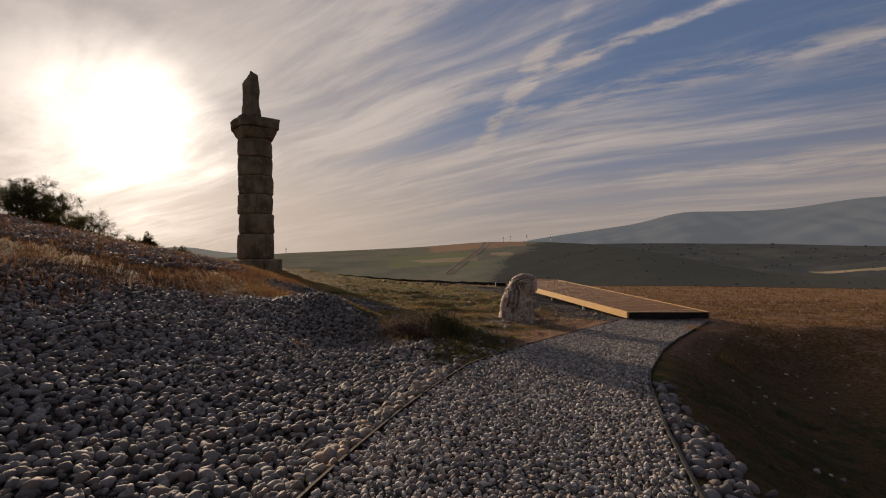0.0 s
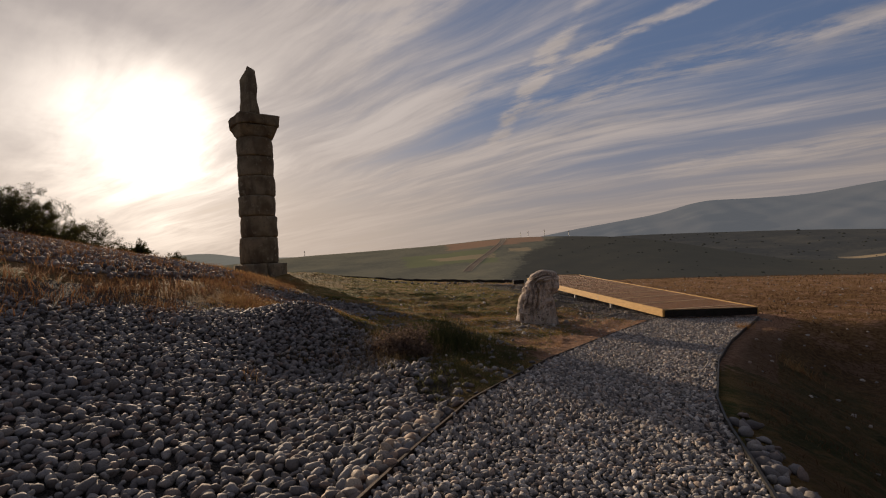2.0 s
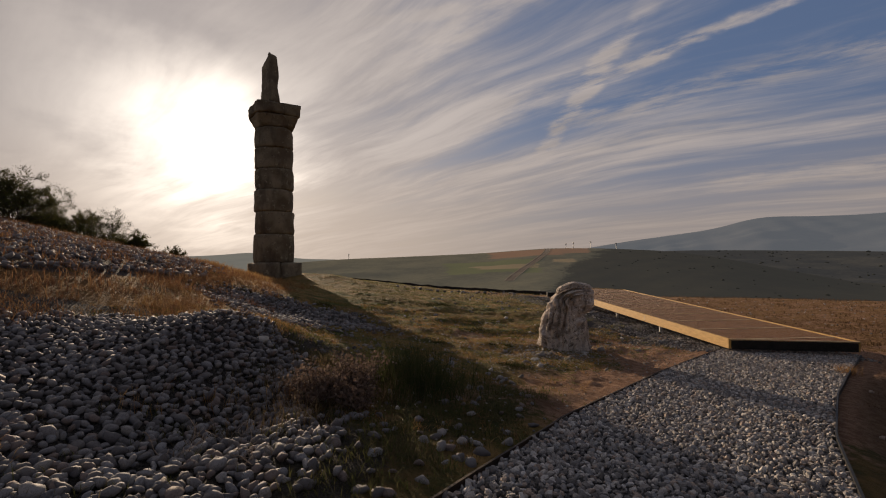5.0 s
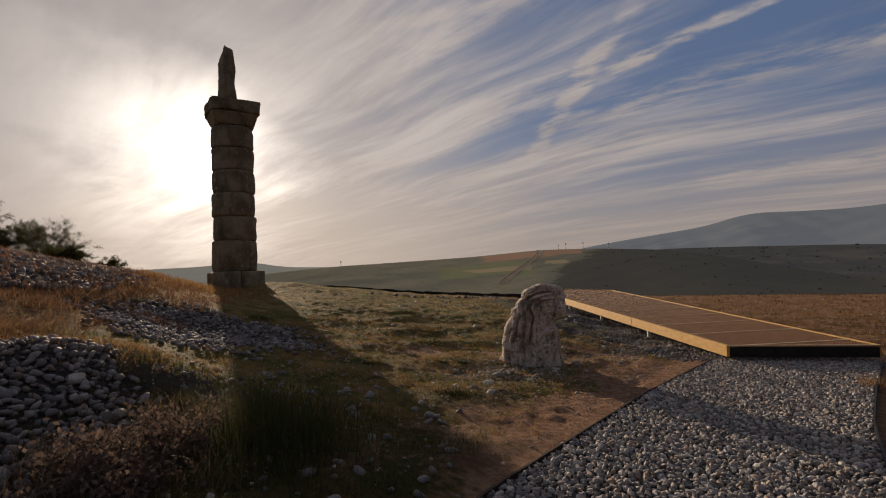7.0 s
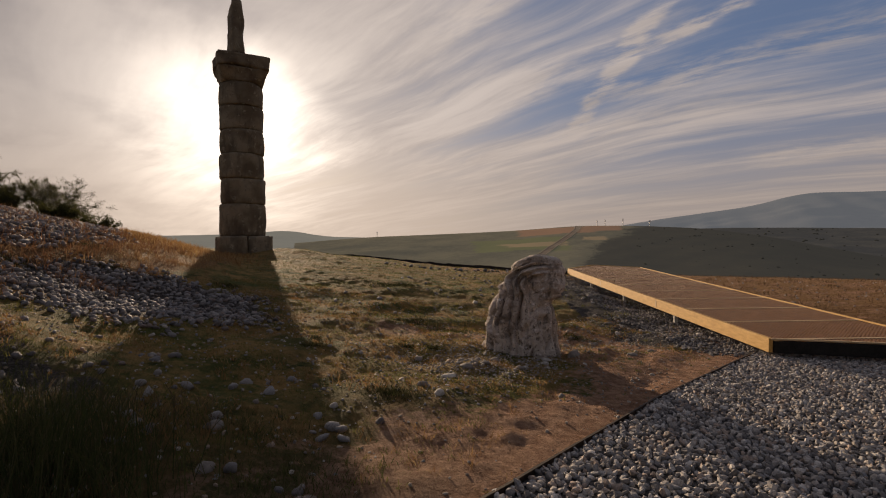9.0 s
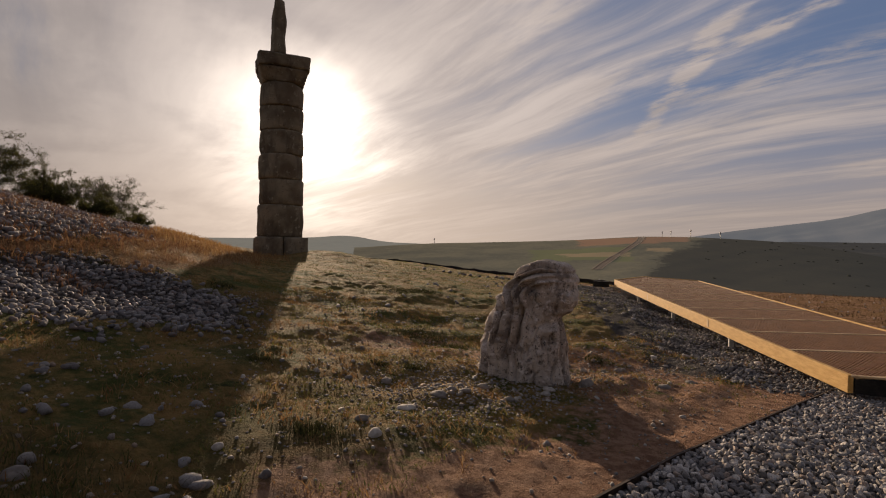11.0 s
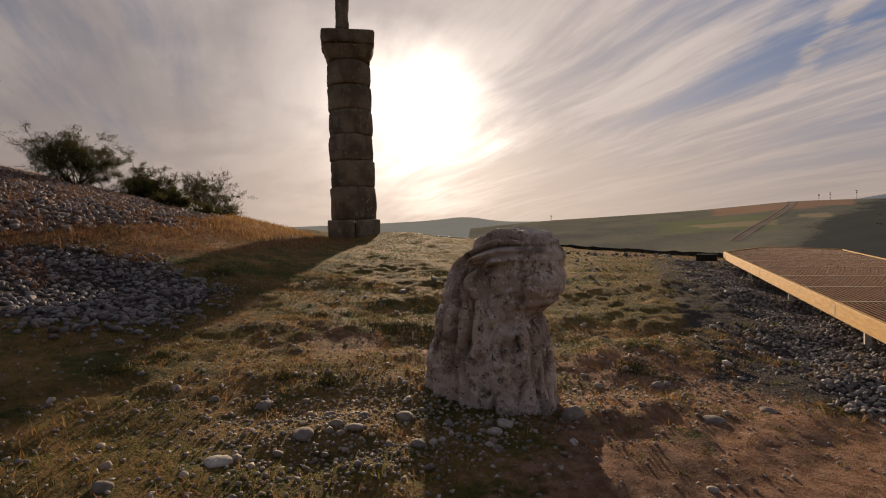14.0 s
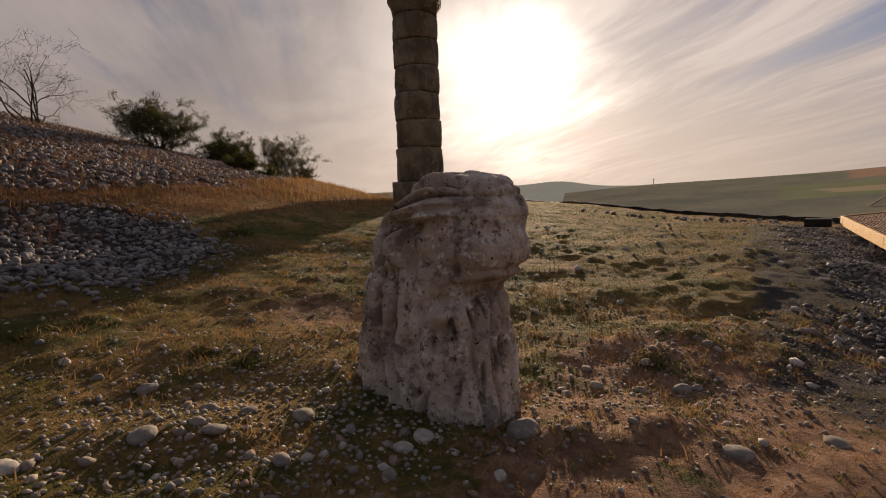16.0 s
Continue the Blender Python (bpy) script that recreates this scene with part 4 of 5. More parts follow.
tagged(lay("cobble_patch", FLAT_FINE, x, y, rs.uniform(0.028, 0.066, len(x)), M_MOUND, 6, sink=0.22, tilt=0.45), "patch of grey cobbles in a hollow of the turf", "cobbles", kind="stuff")
x, y = spots(-24, -6.5, 11, 26, 0.15, lambda x, y: upper(x, y) * (0.42 + 0.5 * clumpy(x, y, 73)), rs)
tagged(lay("cobble_slope", FLAT_COARSE, x, y, rs.uniform(0.045, 0.095, len(x)), M_MOUND, 7, sink=0.1, tilt=0.5), "grey cobbles strewn over the hillside", "cobbles", kind="stuff")
x, y = spots(1.5, 10, 17, 36, 0.062, beside_deck, rs)
tagged(lay("walkway_gravel", CHIPS, x, y, rs.uniform(0.018, 0.046, len(x)), M_DECKSTONE, 8, sink=0.2, tilt=0.5), "grey gravel beside and under the raised walkway", "gravel", kind="stuff")
x, y = spots(-20, 6, 37, 51, 0.22, lambda x, y: ease(0.1, 0.4, y - np.interp(x, RIM_X, RIM_Y)) * ease(3.2, 2.8, y - np.interp(x, RIM_X, RIM_Y)), rs)
tagged(lay("far_path_gravel", COARSE, x, y, rs.uniform(0.07, 0.12, len(x)), M_PATH, 9, sink=0.3), "grey gravel of the path beyond the edging", "gravel", kind="stuff")
x, y = spots(-3, 1.4, 7, 13.5, 0.16, lambda x, y: (0.16 + 0.4 * ease(10.5, 8.5, y)) * (1 - mound(x, y)) * (x < path_left(y) - 0.12), rs)
tagged(lay("strewn_cobbles", FLAT_FINE, x, y, rs.uniform(0.03, 0.07, len(x)), M_MOUND, 15, sink=0.32, tilt=0.4), "cobbles strewn over the grassy bank", "cobbles", kind="stuff")
# larger cobbles along the outer side of the path
out = lambda x, y: ease(0.05, 0.1, x - path_right(y)) * ease(0.7, 0.25, x - path_right(y) + 0.35 * ease(4, 8, y)) * ease(8.5, 6.0, y)
x, y = spots(0.4, 5.5, 1.5, 9.5, 0.11, out, rs)
tagged(lay("bank_cobbles", FLAT_FINE, x, y, rs.uniform(0.05, 0.085, len(x)), M_MOUND, 10, sink=0.15, tilt=0.5), "grey cobbles spilled along the outer path edge", "cobbles", kind="stuff")
# tan stones kept along the inner edging
x, y = spots(-2.2, 1, 1.2, 6.6, 0.09, lambda x, y: ease(0.30, 0.18, path_left(y) - x) * ease(0.03, 0.06, path_left(y) - x), rs)
tagged(lay("edge_cobbles", FLAT_FINE, x, y, rs.uniform(0.04, 0.075, len(x)), M_TAN, 11, sink=0.1, tilt=0.5), "reddish-tan cobbles lined along the steel edging", "cobbles", kind="stuff")


def turf_keep(p):
    return lambda x, y: p * (~on_path(x, y)) * (1 - np.clip(mound(x, y) + gully(x, y), 0, 1))


# loose stones in the turf and soil
M_GRIT = pebble_material("turf_pebble", [(0.34, 0.29, 0.24), (0.24, 0.20, 0.17), (0.44, 0.40, 0.35), (0.28, 0.21, 0.16), (0.22, 0.21, 0.20)])
x, y = spots(-3.5, 6.2, 9, 21, 0.05, lambda x, y: turf_keep(0.26)(x, y) * (0.5 + 3.6 * np.exp(-(((x - 2.1) / 1.3) ** 2) - ((y - 15.3) / 1.2) ** 2) + 1.8 * np.exp(-(((x - 4.0) / 1.4) ** 2) - ((y - 17.2) / 1.9) ** 2)) * (x < path_left(y) - 0.06) * (1 - 0.75 * ease(2.6, 3.1, x - 0.5 * (y - 15.5)) * ease(2.6, 1.6, path_left(y) - x)), rs)
tagged(lay("scattered_pebbles", COARSE, x, y, rs.uniform(0.008, 0.025, len(x)) * (1 + 0.9 * (rs.uniform(0, 1, len(x)) > 0.95)), M_GRIT, 12, sink=0.42), "small pebbles strewn over turf and bare soil", "pebbles", kind="stuff")
x, y = spots(-2, 6, 19, 40, 0.3, turf_keep(0.10), rs)
tagged(lay("scattered_pebbles", COARSE, x, y, rs.uniform(0.03, 0.08, len(x)), M_PATH, 13, sink=0.3), "stones strewn over the far turf", "pebbles", kind="stuff")
x, y = spots(-5.5, 1.5, 34.5, 39.5, 0.33, lambda x, y: 0.5 * ease(0.8, 0.3, np.abs(y - 37.2 - 0.25 * (x + 2) - 0.5 * wave(x, y, 3, 61))), rs)
tagged(lay("rubble", COARSE, x, y, rs.uniform(0.06, 0.16, len(x)), M_MOUND, 16, sink=0.1), "low line of dark rubble near the far edging", "rubble", kind="stuff")
x, y = spots(4, 40, 4, 40, 0.4, lambda x, y: 0.16 * (x > path_right(np.minimum(y, 17.6)) + 0.3) * (np.abs(x - 7.5) + np.maximum(0, 17 - y) > 2.5), rs)
tagged(lay("scattered_pebbles", COARSE, x, y, rs.uniform(0.025, 0.06, len(x)), M_PATH, 14, sink=0.3), "pale stones strewn over the brown field", "pebbles", kind="stuff")


# ---- grass ----
def leaf_material(name, tones, through_light=0.45):
    m, n, bsdf, place = material(name, 0.9, 0.0, 0.03)
    rnd = n.add("ShaderNodeNewGeometry").outputs["Random Per Island"]
    c = n.ramp(rnd, [(i / len(tones), t) for i, t in enumerate(tones)], "CONSTANT")
    c = n.mix(n.step(n.noise(place, 0.8, 3), 0.35, 0.65), c, n.mix(0.6, c, (*tones[0], 1)))
    n.plug(c, bsdf.inputs["Base Color"])
    glow = n.add("ShaderNodeBsdfTranslucent")
    n.plug(c, glow.inputs[0])
    both = n.add("ShaderNodeMixShader")
    both.inputs[0].default_value = through_light
    n.plug(bsdf.outputs[0], both.inputs[1])
    n.plug(glow.outputs[0], both.inputs[2])
    n.plug(both.outputs[0], m.node_tree.nodes["Material Output"].inputs[0])
    return m


M_STRAW = leaf_material("dry_grass", [(0.27, 0.15, 0.065), (0.35, 0.22, 0.095), (0.21, 0.105, 0.045), (0.42, 0.29, 0.14)], 0.4)
M_TURF = leaf_material("short_grass", [(0.125, 0.132, 0.038), (0.21, 0.18, 0.056), (0.095, 0.11, 0.03), (0.28, 0.19, 0.075), (0.16, 0.145, 0.045)], 0.35)
M_RUST = leaf_material("rusty_grass", [(0.20, 0.10, 0.055), (0.26, 0.14, 0.07), (0.15, 0.075, 0.045), (0.30, 0.19, 0.10)], 0.35)
M_FIELD = leaf_material("field_stubble", [(0.10, 0.058, 0.032), (0.14, 0.082, 0.044), (0.08, 0.052, 0.029), (0.18, 0.12, 0.065)], 0.25)
M_WEED = leaf_material("dead_weeds", [(0.11, 0.082, 0.048), (0.165, 0.112, 0.066), (0.08, 0.066, 0.036), (0.25, 0.185, 0.12)], 0.3)
M_DARK = leaf_material("bank_herbs", [(0.09, 0.095, 0.036), (0.13, 0.115, 0.053), (0.07, 0.077, 0.03), (0.18, 0.13, 0.075)], 0.3)
M_HERB = leaf_material("dark_clump_grass", [(0.06, 0.072, 0.028), (0.085, 0.09, 0.036), (0.05, 0.06, 0.024), (0.115, 0.10, 0.05)], 0.35)
M_CUSHION = leaf_material("dark_cushion_scrub", [(0.05, 0.055, 0.022), (0.075, 0.07, 0.03), (0.04, 0.045, 0.018), (0.10, 0.085, 0.04)], 0.25)
M_REDLEAF = leaf_material("reddish_weed", [(0.12, 0.085, 0.068), (0.16, 0.11, 0.088), (0.09, 0.066, 0.055), (0.22, 0.165, 0.135)], 0.3)
M_DEADTWIG = simple("bleached_twig", (0.22, 0.17, 0.13), (0.36, 0.29, 0.23), 14, relief=0.2)
M_LEAF = leaf_material("shrub_leaves", [(0.06, 0.068, 0.024), (0.09, 0.09, 0.034), (0.11, 0.083, 0.034), (0.07, 0.076, 0.028)], 0.38)
M_TWIG = simple("dark_bark", (0.04, 0.03, 0.022), (0.09, 0.07, 0.05), 12, relief=0.3)


def blades(name, x, y, tall, wide, lean, mat, seed, per=7, spread=0.04):
    """Tufts of grass: every blade is a bent, pointed strip."""
    rs = np.random.RandomState(seed)
    n = len(x) * per
    bx, by = np.repeat(x, per) + rs.normal(0, spread, n), np.repeat(y, per) + rs.normal(0, spread, n)
    h = np.repeat(tall, per) * rs.uniform(0.45, 1.15, n)
    a, face = rs.uniform(0, 2 * np.pi, n), rs.uniform(0, np.pi, n)
    l = h * np.abs(rs.normal(lean, lean * 0.6, n))
    z = height(bx, by) - 0.008
    w = wide * rs.uniform(0.6, 1.3, n) / 2
    wx, wy = np.cos(face) * w, np.sin(face) * w
    dx, dy = np.cos(a) * l, np.sin(a) * l
    p = [(bx - wx, by - wy, z), (bx + wx, by + wy, z), (bx + dx * 0.35 + wx * 0.7, by + dy * 0.35 + wy * 0.7, z + h * 0.6), (bx + dx * 0.35 - wx * 0.7, by + dy * 0.35 - wy * 0.7, z + h * 0.6), (bx + dx, by + dy, z + h)]
    verts = np.stack([np.stack(q, -1) for q in p], 1).reshape(-1, 3)
    k = np.arange(n)[:, None] * 5
    faces = np.vstack([k + [0, 1, 2], k + [0, 2, 3], k + [3, 2, 4]])
    return mesh_from(name, verts, faces, mat)


# short turf on the terrace
bare = lambda x, y: ease(1.9, 0.3, path_left(y) - x) * ease(8, 11, y) * ease(24, 18, y)
x, y = spots(-4.5, 6.2, 9, 21, 0.075, lambda x, y: turf_keep(0.75)(x, y) * clumpy(x, y, 31) * (1 - 0.93 * bare(x, y)) * (x < path_left(y) - 0.08) * (1 - 0.85 * np.exp(-(((x - 2.4) / 1.0) ** 2) - ((y - 16.2) / 0.8) ** 2)), rs)
tagged(blades("short_turf", x, y, rs.uniform(0.02, 0.06, len(x)), 0.007, 0.8, M_TURF, 31, 7, 0.03), "thin short green turf with worn patches", "grass", kind="stuff")
x, y = spots(-10, 6, 21, 44, 0.17, lambda x, y: turf_keep(0.7)(x, y) * clumpy(x, y, 33) * (hill_r(x, y) > 31.5), rs)
tagged(blades("short_turf", x, y, rs.uniform(0.03, 0.08, len(x)), 0.012, 0.7, M_TURF, 32, 6, 0.07), "short green turf on the far terrace", "grass", kind="stuff")
x, y = spots(-4.5, 6, 9, 21, 0.12, lambda x, y: turf_keep(0.75)(x, y) * clumpy(x, y, 35) * (1 - 0.9 * bare(x, y)) * (x < path_left(y) - 0.1), rs)
tagged(blades("dry_turf", x, y, rs.uniform(0.03, 0.10, len(x)), 0.006, 1.0, M_STRAW, 33, 9, 0.035), "low dry straw-coloured grass among the turf", "grass", kind="stuff")
# the tall dry band along the foot of the hill and round the column
band = lambda x, y: ease(-0.3, 0.5, hill_r(x, y) - 29.2 + 0.3 * np.maximum(0, y - 18)) * ease(32.2, 30.6, hill_r(x, y) + 0.5 * wave(x, y, 2.2, 36)) * ease(10.6, 12.0, y + 0.75 * np.maximum(0, 31.5 - hill_r(x, y))) * (1 - gully(x, y))
x, y = spots(-10, -1.5, 9, 24, 0.10, lambda x, y: band(x, y) * (0.10 + 0.5 * clumpy(x, y, 37)), rs)
tagged(blades("dry_grass", x, y, rs.uniform(0.03, 0.13, len(x)), 0.007, 0.75, M_STRAW, 34, 7, 0.05), "tall dry orange-brown grass along the hill's foot", "grass", kind="stuff")
x, y = spots(-24, -6, 22, 40, 0.2, lambda x, y: band(x, y) * (0.3 + 0.7 * clumpy(x, y, 39)), rs)
tagged(blades("dry_grass", x, y, rs.uniform(0.10, 0.28, len(x)), 0.014, 0.45, M_STRAW, 35, 8, 0.09), "tall dry orange-brown grass round the column", "grass", kind="stuff")
x, y = spots(-14, -5, 5, 16, 0.22, lambda x, y: 0.5 * mound(x, y) * ease(30.5, 28, hill_r(x, y)) * clumpy(x, y, 41), rs)
tagged(blades("dry_grass", x, y, rs.uniform(0.08, 0.2, len(x)), 0.008, 0.5, M_STRAW, 36, 7, 0.06), "sparse dry grass between the cobbles", "grass", kind="stuff")
x, y = spots(-24, -5, 5, 24, 0.16, lambda x, y: ease(30.8, 29, hill_r(x, y)) * ease(12, 17, hill_r(x, y)) * (1 - 0.5 * upper(x, y)) * (0.35 + 0.65 * clumpy(x, y, 49)), rs)
tagged(blades("dry_grass", x, y, rs.uniform(0.08, 0.22, len(x)), 0.012, 0.5, M_RUST, 42, 7, 0.1), "sparse reddish-brown dry grass on the hill", "grass", kind="stuff")
x, y = spots(-10, -1.5, 9, 20, 0.15, lambda x, y: np.maximum(band(x, y), ease(31.6, 30.8, hill_r(x, y)) * ease(7.5, 9, y) * ease(28.5, 29.3, hill_r(x, y))) * clumpy(x, y, 57), rs)
tagged(blades("dry_grass", x, y, rs.uniform(0.05, 0.20, len(x)), 0.007, 0.6, M_RUST, 43, 9, 0.07), "reddish-brown dry scrub grass above the cobbles", "grass", kind="stuff")
# rim of straw along the mound's crest
x, y = spots(-5, -1.2, 10.2, 14, 0.075, lambda x, y: ease(0.9, 0.2, np.abs(y - 12.0 + 0.25 * (x + 2.5) + 0.4 * wave(x, y, 1.7, 22))) * (hill_r(x, y) < 33), rs)
tagged(blades("dry_grass", x, y, rs.uniform(0.03, 0.10, len(x)), 0.006, 0.8, M_STRAW, 37, 6, 0.035), "bleached dry grass on the mound's crest", "grass", kind="stuff")
# dead weeds on the shaded bank
bank = lambda x, y: ease(32.4, 33.2, hill_r(x, y)) * ease(6.3, 7.3, y) * ease(13.0, 11.4, y + 0.5 * wave(x, y, 1.8, 47)) * (x < path_left(y) - 0.16 - 0.5 * ease(9.5, 12, y))
x, y = spots(-2.6, 1.6, 6.3, 13.2, 0.07, lambda x, y: bank(x, y) * (1 - 0.8 * mound(x, y)) * (0.35 + 0.65 * clumpy(x, y, 46)), rs)
tagged(blades("bank_grass", x, y, rs.uniform(0.03, 0.12, len(x)), 0.007, 0.7, M_DARK, 41, 7, 0.04), "dark green grass and herbs on the shaded bank", "grass", kind="stuff")
x, y = spots(-2.2, 0.9, 7.6, 13.2, 0.12, lambda x, y: bank(x, y) * ease(1.1, 0.4, np.hypot((x + 0.75 - 0.12 * (y - 10.5)) / 1.1, (y - 10.6) / 2.3)), rs)
tagged(blades("dead_weeds", x, y, rs.uniform(0.05, 0.26, len(x)), 0.006, 0.55, M_WEED, 38, 10, 0.06), "dark dead weeds and grass on the bank", "weeds", kind="stuff")
# the brown field beyond the path
field = lambda x, y: (x > path_right(np.minimum(y, 17.6)) + 0.5) * (1 - beside_deck(x, y))
x, y = spots(3, 20, 3, 26, 0.2, lambda x, y: field(x, y) * (0.2 + 0.8 * clumpy(x, y, 43)), rs)
tagged(blades("field_grass", x, y, rs.uniform(0.03, 0.10, len(x)), 0.008, 0.8, M_FIELD, 39, 8, 0.08), "withered brown grass of the field", "grass", kind="stuff")
x, y = spots(9, 46, 14, 46, 0.5, lambda x, y: field(x, y) * clumpy(x, y, 45), rs)
tagged(blades("field_grass", x, y, rs.uniform(0.06, 0.18, len(x)), 0.02, 0.7, M_FIELD, 40, 7, 0.18), "withered orange-brown grass of the far field", "grass", kind="stuff")


def tussock(x, y, tall, mat, label, seed, per=160, spread=0.12, wide=0.006):
    ob = blades("grass_tuft", np.array([x]), np.array([y]), np.array([tall]), wide, 0.5, mat, seed, per, spread)
    tagged(ob, label, "grass", kind="stuff")


tussock(7.6, 15.55, 0.22, M_STRAW, "pinkish dry grass tuft at the path's corner", 51)
tussock(6.95, 12.4, 0.24, M_STRAW, "pale dry grass tuft on the bank", 52, 200, 0.16)
tussock(-1.75, 16.35, 0.16, M_WEED, "small brown weed at the cobbles' edge", 53, 60, 0.06)
CUSHIONS = ((-1.7, 22.9, 0.6), (-1.2, 23.1, 0.4), (-4.0, 18.6, 0.35), (-5.6, 17.2, 0.45), (-5.75, 15.5, 0.4), (-7.0, 18.2, 0.45), (0.42, 18.1, 0.55), (1.14, 17.84, 0.3), (1.12, 15.95, 0.16),
            (0.77, 15.78, 0.12), (-0.28, 14.85, 0.18), (1.2, 13.5, 0.3), (3.3, 18.4, 0.25))
for k, (x, y, s) in enumerate(CUSHIONS):
    tussock(x, y, 0.035 + 0.07 * s, M_CUSHION, "dark low cushion of withered scrub", 60 + k, int(300 + 700 * s), s * 0.42, 0.008)
# the tall dark clump on the bank, and dry weeds among the cobbles beside it
for k, (x, y, s, n) in enumerate(((-0.02, 10.75, 0.62, 480), (0.28, 10.95, 0.45, 260), (-0.32, 10.95, 0.48, 300), (0.12, 10.35, 0.34, 220), (-0.25, 11.35, 0.38, 220))):
    tussock(x, y, s, M_HERB, "tall dark green grass clump on the shaded bank", 90 + k, n, 0.22, 0.006)
for k, (x, y, s) in enumerate(((-2.0, 8.7, 0.20), (-1.5, 9.2, 0.22), (-2.2, 7.6, 0.18), (0.2, 11.6, 0.3), (-1.0, 9.6, 0.25))):
    tussock(x, y, s, M_STRAW, "dry straggling weed on the bank", 80 + k, 26, 0.10, 0.005)


# ---- shrubs ----
def tube(verts, faces, a, b, ra, rb, thin):
    d = (b - a).normalized()
    u = d.orthogonal().normalized()
    w = d.cross(u)
    k = len(verts)
    ra, rb = max(ra, thin), max(rb, thin * 0.9)
    for p, r in ((a, ra), (b, rb)):
        for i in range(4):
            verts.append(p + (u * math.cos(i * 1.5708) + w * math.sin(i * 1.5708)) * r)
    for i in range(4):
        faces.append((k + i, k + (i + 1) % 4, k + 4 + (i + 1) % 4, k + 4 + i))


def build_shrub(place, tall, spread, stems, leaves, seed, name, label, levels=4, droop=0.0, bark=None, leaf=None, thin=0.0045):
    rnd = random.Random(seed)
    verts, faces, tips = [], [], []

    def grow(p, d, length, radius, level):
        for _ in range(3):
            d = (d + Vector((rnd.gauss(0, 0.22), rnd.gauss(0, 0.22), rnd.gauss(0.03, 0.16) - droop * (levels - level) * 0.05))).normalized()
            q = p + d * length / 3
            tube(verts, faces, p, q, radius, radius * 0.82, thin)
            radius *= 0.82
            p = q
            if level <= 2:
                tips.append(p)
            if level and rnd.random() < 0.85:
                side = (d + Vector((rnd.gauss(0, 0.7), rnd.gauss(0, 0.7), rnd.gauss(0.1, 0.4)))).normalized()
                grow(p, side, length * rnd.uniform(0.5, 0.78), radius * 0.62, level - 1)
        tips.append(p)

    for k in range(stems):
        a = 6.28 * k / stems + rnd.uniform(-0.4, 0.4)
        o = Vector((math.cos(a), math.sin(a), 0))
        grow(o * spread * 0.14 * rnd.random(), (o * spread * rnd.uniform(0.35, 1.0) / tall + Vector((0, 0, 1))).normalized(), tall * rnd.uniform(0.5, 0.72), min(0.012 + 0.009 * tall, 0.03 * tall), levels)
    x, y = place
    thing = base(name, pose(x, y, float(height(x, y)) - 0.06), label, "shrub" if name != "sapling" else "tree")
    mesh_from("branchwork", np.array([v[:] for v in verts]), np.array(faces), bark or M_TWIG, parent=thing)
    lv, lf = [], []
    for t in tips:
        for _ in range(leaves if rnd.random() < 0.9 else 0):
            c = t + Vector((rnd.gauss(0, 0.05), rnd.gauss(0, 0.05), rnd.gauss(0, 0.045))) * (0.6 + tall * 0.3)
            u = Vector((rnd.gauss(0, 1), rnd.gauss(0, 1), rnd.gauss(0, 1))).normalized()
            w = u.orthogonal().normalized()
            s = rnd.uniform(0.009, 0.018)
            k = len(lv)
            lv += [c - u * s * 1.5, c + w * s * 0.8, c + u * s * 1.5, c - w * s * 0.8]
            lf.append((k, k + 1, k + 2, k + 3))
    if lf:
        mesh_from("foliage", np.array([v[:] for v in lv]), np.array(lf), leaf or M_LEAF, parent=thing, smooth_faces=False)


build_shrub((-18.6, 22.9), 1.75, 2.3, 21, 3, 1, "shrub", "dense dark wild shrub on the hill's shoulder", 5)
build_shrub((-20.6, 26.8), 1.35, 2.0, 18, 3, 2, "shrub", "low dark twiggy shrub beside a larger one", 5)
build_shrub((-22.4, 28.3), 1.2, 1.9, 15, 3, 3, "shrub", "dark bushy shrub above the dry grass", 5)
build_shrub((-21.8, 30.6), 2.0, 1.5, 15, 2, 4, "shrub", "upright twiggy shrub near the column", 5)
build_shrub((-20.7, 31.4), 1.0, 1.4, 14, 3, 6, "shrub", "small dark shrub at an upright one's foot")
build_shrub((-14.4, 24.3), 0.62, 0.9, 15, 3, 7, "shrub", "small olive shrub on the dry crest")
build_shrub((-12.8, 24.5), 0.42, 0.6, 12, 3, 8, "shrub", "little grey-green shrub among dry grass", 3)
for k, (x, y, tall, stems) in enumerate(((-0.66, 9.98, 0.48, 13), (-0.95, 9.75, 0.36, 10), (-0.45, 9.62, 0.34, 9), (-0.7, 10.5, 0.40, 10))):
    build_shrub((x, y), tall, tall * 1.2, stems, 1, 20 + k, "weed", "reddish-brown dry twiggy weed beside the cobbles", 3, bark=M_DEADTWIG if k % 2 else None, leaf=M_REDLEAF, thin=0.002)
for k, (x, y, tall) in enumerate(((-1.24, 8.12, 0.30), (-0.6, 8.1, 0.22), (-1.05, 8.5, 0.2))):
    build_shrub((x, y), tall, tall * 1.3, 4, 0, 30 + k, "dead_weed", "bleached leafless weed stalk between cobbles", 2, bark=M_DEADTWIG, thin=0.0028)
build_shrub((-20.2, 19.1), 3.3, 3.8, 7, 2, 5, "sapling", "nearly bare straggling young tree on the slope", 4)


